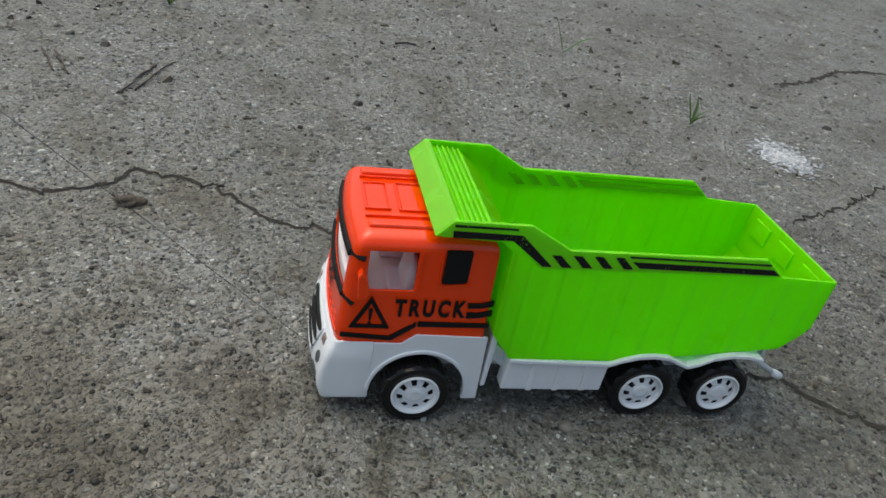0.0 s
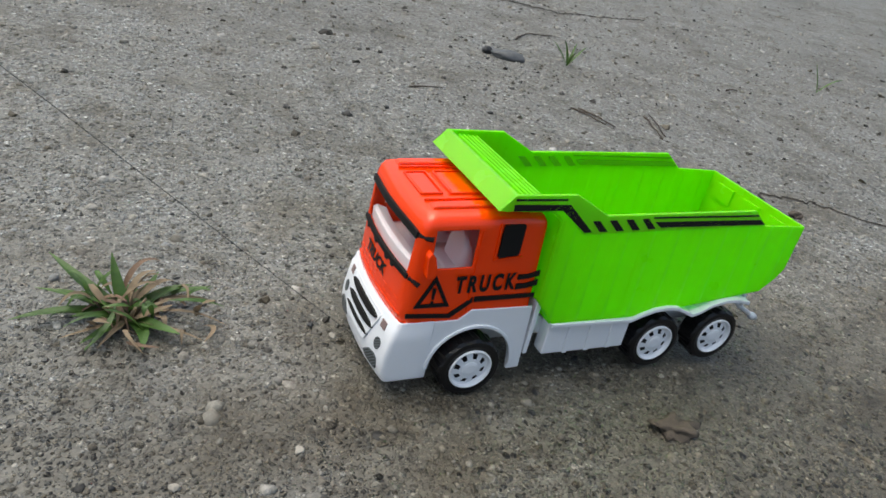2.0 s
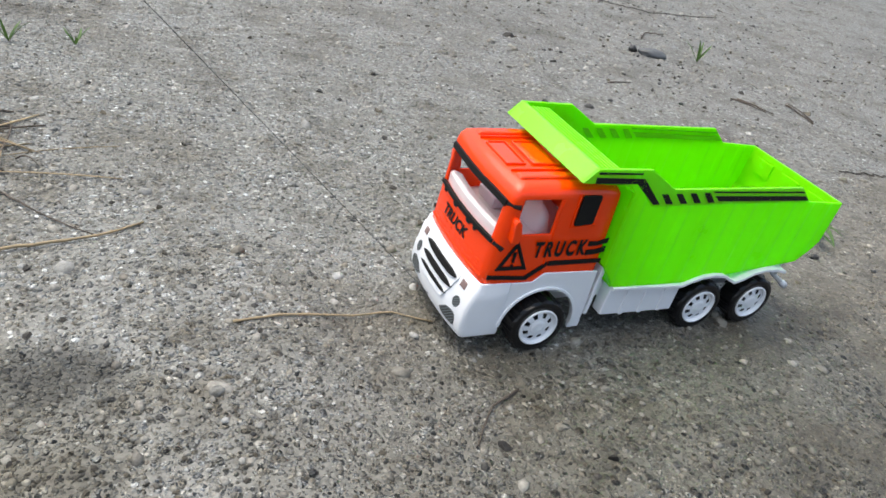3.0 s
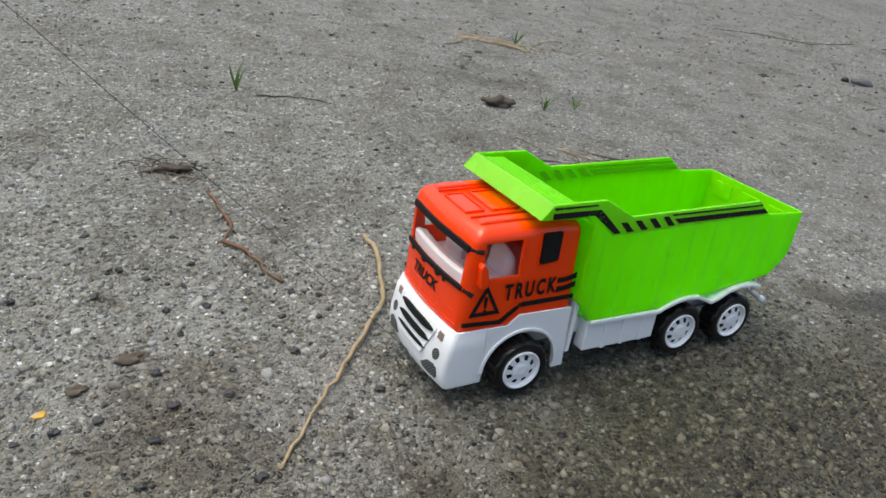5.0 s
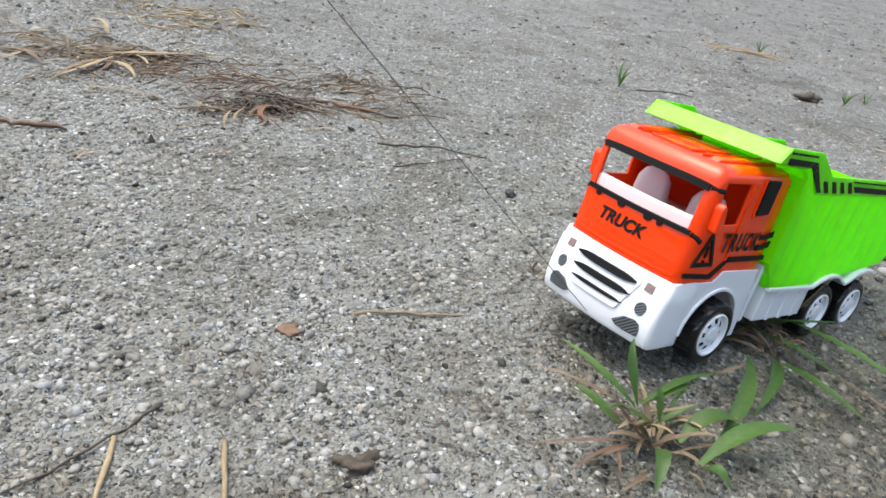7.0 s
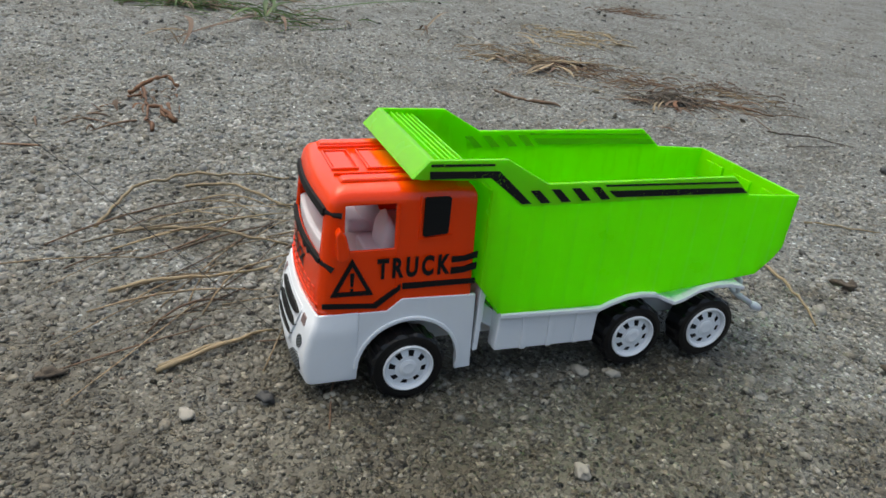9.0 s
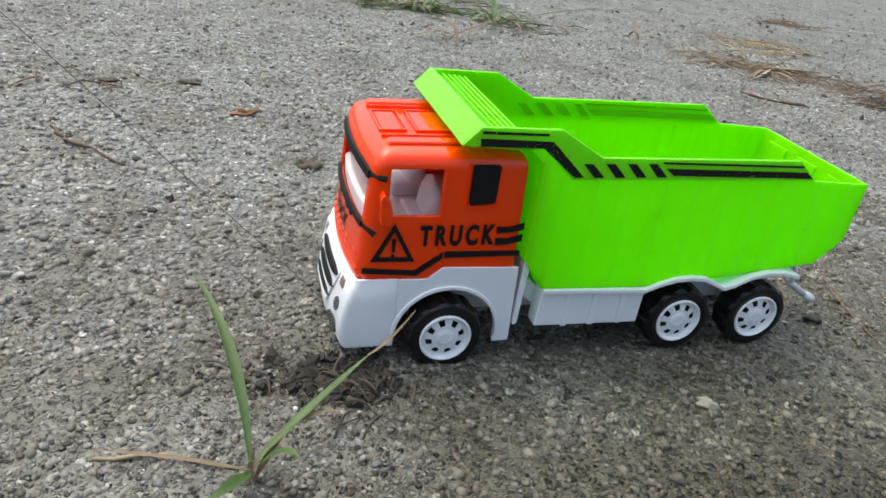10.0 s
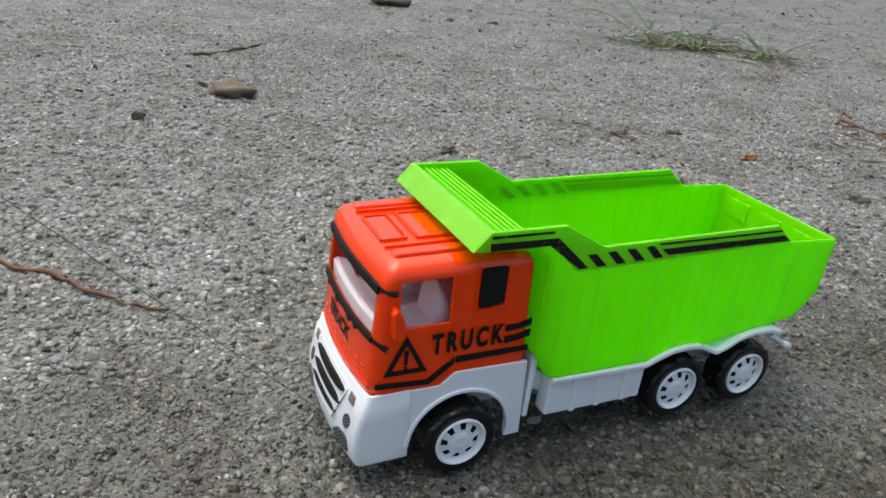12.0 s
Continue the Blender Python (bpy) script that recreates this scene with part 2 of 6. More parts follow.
    col = mix(nt, math_node(nt, "MULTIPLY", m4, 0.8), col, ramp(nt, r4, [(0.0, (0.05, 0.042, 0.033)), (0.45, (0.11, 0.10, 0.083)), (0.55, (0.21, 0.205, 0.185)), (1.0, (0.30, 0.295, 0.28))]))
    # the track's damp and its painted near-side shade darken the ground colour
    damp = damp_shade_track(nt, co)
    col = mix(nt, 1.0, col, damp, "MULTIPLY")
    grime = ramp(nt, patch, [(0.34, (0.60, 0.55, 0.46)), (0.50, (1, 1, 1))])
    col = mix(nt, 0.8, col, grime, "MULTIPLY")
    col = mix(nt, 0.95, col, blotches(nt, co), "MULTIPLY")
    col = mix(nt, 1.0, col, mix(nt, along.outputs[0], (1.00, 1.01, 1.01), (1.20, 1.25, 1.27)), "MULTIPLY")
    col = mix(nt, 1.0, col, dark_patches(nt, co), "MULTIPLY")
    nt.links.new(col, b.inputs["Base Color"])
    rough = math_node(nt, "ADD", math_node(nt, "MULTIPLY", mottle, 0.35), 0.36)
    nt.links.new(rough, b.inputs["Roughness"])
    b.inputs["Specular IOR Level"].default_value = 0.5
    n0 = bump(nt, None, h4, 0.0040, 0.8)
    n1 = bump(nt, None, h3, 0.0035, 0.9, n0)
    n2 = bump(nt, None, math_node(nt, "MULTIPLY", h2, show), 0.0024, 0.9, n1)
    n3 = bump(nt, None, math_node(nt, "MULTIPLY", h1, show), 0.0013, 0.9, n2)
    bump(nt, b, mottle, 0.004, 0.6, n3)
    return m


def gravel_material(name, stops, rough=0.6):
    m, nt, b = material(name)
    co = coords(nt)
    soiled = blotches(nt, co)
    geo = nt.nodes.new("ShaderNodeNewGeometry")
    c = ramp(nt, geo.outputs["Random Per Island"], stops)
    mot = noise_tex(nt, co, 700, 3, 0.6)
    c = mix(nt, 0.7, c, ramp(nt, mot, [(0.3, (0.62, 0.6, 0.56)), (0.65, (1, 1, 1))]), "MULTIPLY")
    c = mix(nt, 0.8, c, soiled, "MULTIPLY")
    c = mix(nt, 0.85, c, dark_patches(nt, co), "MULTIPLY")
    c = mix(nt, 0.85, c, damp_shade_track(nt, co), "MULTIPLY")
    nt.links.new(c, b.inputs["Base Color"])
    b.inputs["Roughness"].default_value = rough
    bump(nt, b, noise_tex(nt, co, 1500, 2), 0.0004, 0.5)
    return m


def natural(name, low, high, scale=400, rough=0.7, depth=0.0005, through_light=0.0):
    """Twigs, straw, leaves and stones: two-scale mottling with relief."""
    m, nt, b = material(name)
    co = coords(nt)
    info = nt.nodes.new("ShaderNodeObjectInfo")
    f = noise_tex(nt, co, scale, 4, 0.65)
    g = noise_tex(nt, co, scale / 8, 2)
    c = mix(nt, f, low, high)
    c = mix(nt, 0.5, c, ramp(nt, g, [(0.3, (0.55, 0.55, 0.5)), (0.7, (1, 1, 1))]), "MULTIPLY")
    geo = nt.nodes.new("ShaderNodeNewGeometry")
    each = math_node(nt, "ADD", math_node(nt, "MULTIPLY", info.outputs["Random"], 0.3), math_node(nt, "MULTIPLY", geo.outputs["Random Per Island"], 0.75))
    shade = math_node(nt, "ADD", each, 0.45)
    comb = nt.nodes.new("ShaderNodeCombineColor")
    for i in range(3):
        nt.links.new(shade, comb.inputs[i])
    c = mix(nt, 1.0, c, comb.outputs[0], "MULTIPLY")
    nt.links.new(c, b.inputs["Base Color"])
    b.inputs["Roughness"].default_value = rough
    bump(nt, b, f, depth, 0.6)
    if through_light:
        tr = nt.nodes.new("ShaderNodeBsdfTranslucent")
        nt.links.new(c, tr.inputs["Color"])
        mx = nt.nodes.new("ShaderNodeMixShader")
        mx.inputs[0].default_value = through_light
        nt.links.new(b.outputs[0], mx.inputs[1])
        nt.links.new(tr.outputs[0], mx.inputs[2])
        nt.links.new(mx.outputs[0], nt.nodes["Material Output"].inputs["Surface"])
    return m


GROUND = ground_material()
GRIT = gravel_material("grit", [(0.0, (0.014, 0.014, 0.014)), (0.03, (0.038, 0.036, 0.032)), (0.055, (0.130, 0.117, 0.094)), (0.24, (0.170, 0.163, 0.142)), (0.42, (0.192, 0.196, 0.195)),
                                (0.58, (0.240, 0.226, 0.192)), (0.76, (0.245, 0.253, 0.253)), (0.92, (0.300, 0.292, 0.262)), (1.0, (0.37, 0.37, 0.36))], 0.68)
PEBBLE = gravel_material("pebbles", [(0.0, (0.020, 0.020, 0.020)), (0.10, (0.048, 0.043, 0.036)), (0.16, (0.130, 0.117, 0.095)), (0.45, (0.175, 0.166, 0.148)), (0.75, (0.230, 0.220, 0.196)), (1.0, (0.33, 0.325, 0.31))], 0.6)
CRUMB = gravel_material("crumbs", [(0.0, (0.012, 0.011, 0.010)), (0.45, (0.032, 0.028, 0.021)), (0.8, (0.062, 0.054, 0.038)), (1.0, (0.10, 0.085, 0.06))], 0.8)
LEAF = natural("grass_leaf", (0.042, 0.098, 0.016), (0.115, 0.220, 0.042), 300, 0.46, 0.0003, 0.3)
DRY = natural("dry_grass", (0.15, 0.105, 0.06), (0.33, 0.25, 0.155), 300, 0.7, 0.0003, 0.15)
STRAW = natural("straw", (0.22, 0.165, 0.09), (0.44, 0.34, 0.20), 350, 0.65, 0.0003)
RUST = natural("red_brown_leaf", (0.07, 0.042, 0.025), (0.21, 0.125, 0.072), 350, 0.7, 0.0004)
BARK = natural("dark_bark", (0.035, 0.028, 0.022), (0.13, 0.10, 0.075), 500, 0.8, 0.0006)
CLOD = natural("soil_clod", (0.03, 0.024, 0.018), (0.12, 0.095, 0.07), 350, 0.9, 0.0012)
EARTH = natural("sandy_earth", (0.09, 0.07, 0.045), (0.22, 0.175, 0.12), 350, 0.9, 0.0012)
SLATE = natural("dark_stone", (0.035, 0.037, 0.04), (0.10, 0.105, 0.11), 300, 0.55, 0.0005)
SOOT = natural("black_stone", (0.010, 0.010, 0.011), (0.045, 0.045, 0.045), 400, 0.6, 0.0006)
YELLOW = natural("yellow_leaf", (0.45, 0.25, 0.02), (0.7, 0.42, 0.05), 400, 0.6)
ROOT = natural("orange_root", (0.080, 0.034, 0.014), (0.25, 0.110, 0.042), 350, 0.7, 0.0004)
PALE = natural("pale_stone", (0.20, 0.182, 0.15), (0.38, 0.355, 0.31), 300, 0.6, 0.0005)
QUARTZ = natural("white_grit", (0.32, 0.33, 0.34), (0.56, 0.57, 0.59), 500, 0.6, 0.0008)
FISSURE = natural("fissure_shade", (0.012, 0.010, 0.008), (0.05, 0.042, 0.034), 500, 0.95, 0.001)
THREAD = natural("dark_thread", (0.02, 0.02, 0.02), (0.05, 0.05, 0.045), 2000, 0.6, 0.0001)


# ---------------------------------------------------------------- mesh helpers
def mesh_of(name, bm, mat, smooth=False, outward=False):
    bmesh.ops.recalc_face_normals(bm, faces=bm.faces)
    if outward:
        mid = sum((v.co for v in bm.verts), Vector()) / len(bm.verts)
        if sum(f.normal.dot(f.calc_center_median() - mid) * f.calc_area() for f in bm.faces) < 0:
            bmesh.ops.reverse_faces(bm, faces=bm.faces)
    me = bpy.data.meshes.new(name)
    bm.to_mesh(me)
    bm.free()
    if smooth:
        me.polygons.foreach_set("use_smooth", [True] * len(me.polygons))
    me.materials.append(mat)
    return me


def part(name, bm, mat, parent, label="", smooth=False, bevel=0.0, outward=False):
    ob = new(name, mesh_of(name, bm, mat, smooth, outward))
    ob.parent = parent
    if label:
        tagged(ob, label)
    if bevel:
        b = ob.modifiers.new("bevel", "BEVEL")
        b.width, b.segments, b.limit_method, b.angle_limit = bevel, 2, "ANGLE", radians(35)
    return ob


def prism(bm, outline, y0, y1):
    """A plate: an outline in x and z, from y0 to y1."""
    a = [bm.verts.new((x, y0, z)) for x, z in outline]
    b = [bm.verts.new((x, y1, z)) for x, z in outline]
    bm.faces.new(a)
    bm.faces.new(b[::-1])
    n = len(a)
    for i in range(n):
        bm.faces.new((a[i], a[(i + 1) % n], b[(i + 1) % n], b[i]))
    return bm


def box(bm, x0, x1, y0, y1, z0, z1):
    return prism(bm, [(x0, z0), (x1, z0), (x1, z1), (x0, z1)], y0, y1)


def lathe(bm, profile, count, cap=True):
    """Turned about the y axis: profile of (radius, y)."""
    rings = []
    for r, y in profile:
        rings.append([bm.verts.new((r * math.cos(2 * math.pi * i / count), y, r * math.sin(2 * math.pi * i / count))) for i in range(count)])
    for p, q in zip(rings, rings[1:]):
        for i in range(count):
            bm.faces.new((p[i], p[(i + 1) % count], q[(i + 1) % count], q[i]))
    if cap:
        bm.faces.new(rings[0])
        bm.faces.new(rings[-1][::-1])
    return rings


def tube(bm, points, radii, sides=6):
    """A round bar along points."""
    rings, pts = [], [Vector(p) for p in points]
    for i, p in enumerate(pts):
        d = (pts[min(i + 1, len(pts) - 1)] - pts[max(i - 1, 0)]).normalized()
        u = d.orthogonal().normalized() if abs(d.z) > 0.95 else d.cross(Vector((0, 0, 1))).normalized()
        v = d.cross(u)
        r = radii[i] if isinstance(radii, (list, tuple)) else radii
        rings.append([bm.verts.new(p + r * (math.cos(2 * math.pi * k / sides) * u + math.sin(2 * math.pi * k / sides) * v)) for k in range(sides)])
    for a, b in zip(rings, rings[1:]):
        for k in range(sides):
            bm.faces.new((a[k], a[(k + 1) % sides], b[(k + 1) % sides], b[k]))
    bm.faces.new(rings[0])
    bm.faces.new(rings[-1][::-1])


def flat_text(body, size, shear=0.0, widen=1.0, gap=1.0, weight=0.042):
    """Vertices and faces of a word in the built-in font, thickened, centred on the origin in x and y."""
    cu = bpy.data.curves.new("lettering", "FONT")
    cu.body, cu.size, cu.shear = body, size, shear
    cu.align_x, cu.align_y = "CENTER", "CENTER"
    cu.extrude, cu.offset, cu.resolution_u = 0.0, size * weight, 5
    cu.space_character = gap
    ob = new("lettering", cu)
    me = bpy.data.meshes.new_from_object(ob)
    vs = [(v.co.x * widen, v.co.y) for v in me.vertices]
    fs = [tuple(p.vertices) for p in me.polygons]
    bpy.data.objects.remove(ob)
    bpy.data.meshes.remove(me)
    return vs, fs


# ---------------------------------------------------------------- ground
WHEEL_R = 0.0139
WHEEL_Z = 0.0150
WHEELS = [(0.0, 0.0276), (0.0947, 0.0258), (0.130, 0.0262)]


def contacts():
    """Where the wheels press on the ground along the way."""
    out = []
    for a, b in zip(TRUCK_PATH, TRUCK_PATH[1:]):
        for f in (0.0, 0.5):
            row = [p + (q - p) * f for p, q in zip(a, b)]
            m = pose(*row[1:])
            for x, y in WHEELS:
                for s in (-1, 1):
                    out.append(m @ Vector((x, s * y, WHEEL_Z - WHEEL_R)))
    return np.array([tuple(v) for v in out])


TOUCH = contacts()


def ground_height(x, y):
    """The packed sand's uneven lie: dips and humps that the wheels follow, with small waves."""
    x, y = np.atleast_1d(np.asarray(x, float)), np.atleast_1d(np.asarray(y, float))
    h = np.zeros_like(x)
    near = np.nonzero((x > -2.9) & (x < 0.5) & (y > -0.75) & (y < 0.35))[0]
    for part_ids in np.array_split(near, max(1, len(near) // 4000)):
        if len(part_ids):
            d2 = (x[part_ids, None] - TOUCH[None, :, 0]) ** 2 + (y[part_ids, None] - TOUCH[None, :, 1]) ** 2
            w = np.exp(-d2 / (2 * 0.03 ** 2))
            h[part_ids] = (w * np.clip(TOUCH[None, :, 2], -0.012, 0.012)).sum(1) / (w.sum(1) + 0.5) - 0.0004 * np.minimum(w.sum(1), 1)
    h += 0.0010 * np.sin(23 * x + 2.1 * np.sin(17 * y)) * np.cos(19 * y + 1.3 * np.sin(11 * x)) * 0.6
    coarse = np.interp(x, [-1.7, -1.0], [1.0, 0.25])
    h += coarse * 0.0011 * np.sin(190 * x + 3 * np.sin(130 * y)) * np.cos(170 * y + 3 * np.sin(110 * x + 1.0))
    h += 0.0006 * np.sin(71 * x + 40 * y) * np.cos(63 * y - 31 * x + 1.0)
    return h


def gz(x, y):
    return float(ground_height(x, y)[0])


def graded(lo, hi, step, reach, grow=1.25):
    inner = list(np.arange(lo, hi + step / 2, step))
    out, d, p = [], step, inner[-1]
    while p < reach:
        d *= grow
        p += d
        out.append(p)
    back, d, p = [], step, inner[0]
    while p > -reach:
        d *= grow
        p -= d
        back.append(p)
    return np.array(back[::-1] + inner + out)


def raw_mesh(name, verts, faces, mat, smooth=True):
    """A mesh straight from arrays (faces all with the same number of corners)."""
    me = bpy.data.meshes.new(name)
    k = faces.shape[1]
    me.vertices.add(len(verts))
    me.vertices.foreach_set("co", verts.astype(np.float32).ravel())
    me.loops.add(faces.size)
    me.loops.foreach_set("vertex_index", faces.astype(np.int32).ravel())
    me.polygons.add(len(faces))
    me.polygons.foreach_set("loop_start", np.arange(0, faces.size, k, dtype=np.int32))
    me.polygons.foreach_set("use_smooth", np.full(len(faces), smooth))
    me.update(calc_edges=True)
    me.materials.append(mat)
    return me


def build_ground():
    xs, ys = graded(-3.1, 0.75, 0.0075, 150), graded(-0.55, 0.75, 0.0075, 150)
    gx, gy = np.meshgrid(xs, ys, indexing="ij")
    z = ground_height(gx.ravel(), gy.ravel())
    far = np.maximum(np.abs(gx.ravel() + 1.2), np.abs(gy.ravel())) > 4
    z[far] = 0
    verts = np.stack([gx.ravel(), gy.ravel(), z], 1)
    nx, ny = len(xs), len(ys)
    i = (np.arange(nx - 1)[:, None] * ny + np.arange(ny - 1)[None, :]).ravel()
    faces = np.stack([i, i + ny, i + ny + 1, i + 1], 1)
    return tagged(new("ground", raw_mesh("ground", verts, faces, GROUND)), "damp grey-brown packed sand with grit and hairline cracks", "ground", kind="structure")


ground = build_ground()

T = (1 + 5 ** 0.5) / 2
ICO = np.array([(-1, T, 0), (1, T, 0), (-1, -T, 0), (1, -T, 0), (0, -1, T), (0, 1, T), (0, -1, -T), (0, 1, -T), (T, 0, -1), (T, 0, 1), (-T, 0, -1), (-T, 0, 1)]) / (1 + T * T) ** 0.5
ICO_F = np.array([(0, 11, 5), (0, 5, 1), (0, 1, 7), (0, 7, 10), (0, 10, 11), (1, 5, 9), (5, 11, 4), (11, 10, 2), (10, 7, 6), (7, 1, 8),
                  (3, 9, 4), (3, 4, 2), (3, 2, 6), (3, 6, 8), (3, 8, 9), (4, 9, 5), (2, 4, 11), (6, 2, 10), (8, 6, 7), (9, 8, 1)])


ICO_TOP = ICO_F[ICO[ICO_F].mean(1)[:, 2] > -0.5]


def scatter(name, count, rng, place, size, mat, label, sink=-0.12, jag=0.13):
    """Loose grains, far too many to count, half bedded in the sand."""
    x, y = place(rng, count)
    r = size(rng, count, x, y)
    n = len(x)
    v = ICO[None] * (1 + rng.normal(0, jag, (n, 12, 1)))
    v = v * (r[:, None, None] * np.stack([rng.uniform(0.8, 1.35, n), rng.uniform(0.75, 1.1, n), rng.uniform(0.5, 0.85, n)], 1)[:, None, :])
    a, b = rng.uniform(0, 2 * np.pi, n), rng.normal(0, 0.4, n)
    ca, sa, cb, sb = np.cos(a), np.sin(a), np.cos(b), np.sin(b)
    vx, vy, vz = v[..., 0], v[..., 1], v[..., 2]
    vx, vz = cb[:, None] * vx + sb[:, None] * vz, -sb[:, None] * vx + cb[:, None] * vz
    vx, vy = ca[:, None] * vx - sa[:, None] * vy, sa[:, None] * vx + ca[:, None] * vy
    z = ground_height(x, y)
    verts = np.stack([vx + x[:, None], vy + y[:, None], vz + (z + r * sink)[:, None]], -1).reshape(-1, 3)
    faces = (ICO_TOP[None] + 12 * np.arange(n)[:, None, None]).reshape(-1, 3)
    return tagged(new(name, raw_mesh(name, verts, faces, mat, jag < 0.3)), label, "gravel", kind="stuff")


def band(lo, hi, near, far):
    """Places along the toy's way, densest close to it."""
    def place(rng, n):
        x = rng.uniform(lo, hi, n)
        mid = np.interp(x, [-2.5, -1.5, 0.0], [-0.39, -0.10, 0.0])
        off = rng.beta(1.2, 1.8, n) * (far - near) + near
        return x, mid + off
    return place


def grain(mean, spread):
    return lambda rng, n, x, y: np.clip(rng.lognormal(np.log(mean), spread, n), 0.0006, 0.006)


# ---------------------------------------------------------------- the toy truck
def interp(z, table):
    return float(np.interp(z, [r[0] for r in table], [r[1] for r in table]))


HALF = 0.0279


def cab_front(y, z):
    c = interp(z, [(0.0365, -0.0338), (0.045, -0.0334), (0.053, -0.0328), (0.0575, -0.0325), (0.0735, -0.0312), (0.0757, -0.0308), (0.0785, -0.0300), (0.0808, -0.0284), (0.0822, -0.0258)])
    return c + 0.0024 * (abs(y) / HALF) ** 2


def base_front(y, z):
    c = interp(z, [(0.0098, -0.0378), (0.013, -0.0391), (0.020, -0.0392), (0.028, -0.0374), (0.0335, -0.0362), (0.0345, -0.0350), (0.037, -0.0346)])
    return c + 0.0026 * (abs(y) / HALF) ** 2


CORNER = 0.0232
FRONT_Y = [-CORNER, -0.018, -0.012, -0.006, 0.0, 0.006, 0.012, 0.018, CORNER]


def plan(front, z, half, side_x, corner_x, corner=CORNER):
    """Half-rounded plan at one height, from the near side's rear round the front to the far side's rear."""
    near = [(x, -half) for x in side_x]
    fx = front(corner, z)
    k = half / HALF
    arc = []
    for d in (0, 25, 50, 72):
        a = radians(d)
        arc.append((corner_x + (fx - corner_x) * math.sin(a), -(corner * k + (half - corner * k) * math.cos(a))))
    nose = [(front(y * corner / CORNER, z), y * k * corner / CORNER) for y in FRONT_Y]
    left = near + arc
    return left + nose + [(x, -y) for x, y in left[::-1]]


def loft(bm, levels, skip=None):
    rings = [[bm.verts.new((x, y, z)) for x, y in pts] for z, pts in levels]
    for j, (a, b) in enumerate(zip(rings, rings[1:])):
        for i in range(len(a) - 1):
            if not (skip and skip(i, j)):
                bm.faces.new((a[i], a[i + 1], b[i + 1], b[i]))
    return rings


def patch_on(bm, front, outline, lift=0.0003, depth=0.0006):
    """A raised patch that follows the curved nose: outline in y and z."""
    a = [bm.verts.new((front(y, z) - lift, y, z)) for y, z in outline]
    b = [bm.verts.new((front(y, z) + depth, y, z)) for y, z in outline]
    n = len(a)
    bm.faces.new(a)
    bm.faces.new(b[::-1])
    for i in range(n):
        bm.faces.new((a[i], a[(i + 1) % n], b[(i + 1) % n], b[i]))


def strip_on(bm, front, ys, low, high, lift=0.0004, depth=0.0006):
    """A raised band along the curved nose between two heights given for every y."""
    rows = []
    for y, z0, z1 in zip(ys, low, high):
        rows.append([bm.verts.new(p) for p in ((front(y, z0) - lift, y, z0), (front(y, z1) - lift, y, z1), (front(y, z1) + depth, y, z1), (front(y, z0) + depth, y, z0))])
    for a, b in zip(rows, rows[1:]):
        for k in range(4):
            bm.faces.new((a[k], a[(k + 1) % 4], b[(k + 1) % 4], b[k]))
    bm.faces.new(rows[0])
    bm.faces.new(rows[-1][::-1])


def plate(name, outline, y0, y1, mat, parent, label="", bevel=0.0):
    return part(name, prism(bmesh.new(), outline, y0, y1), mat, parent, label, bevel=bevel)


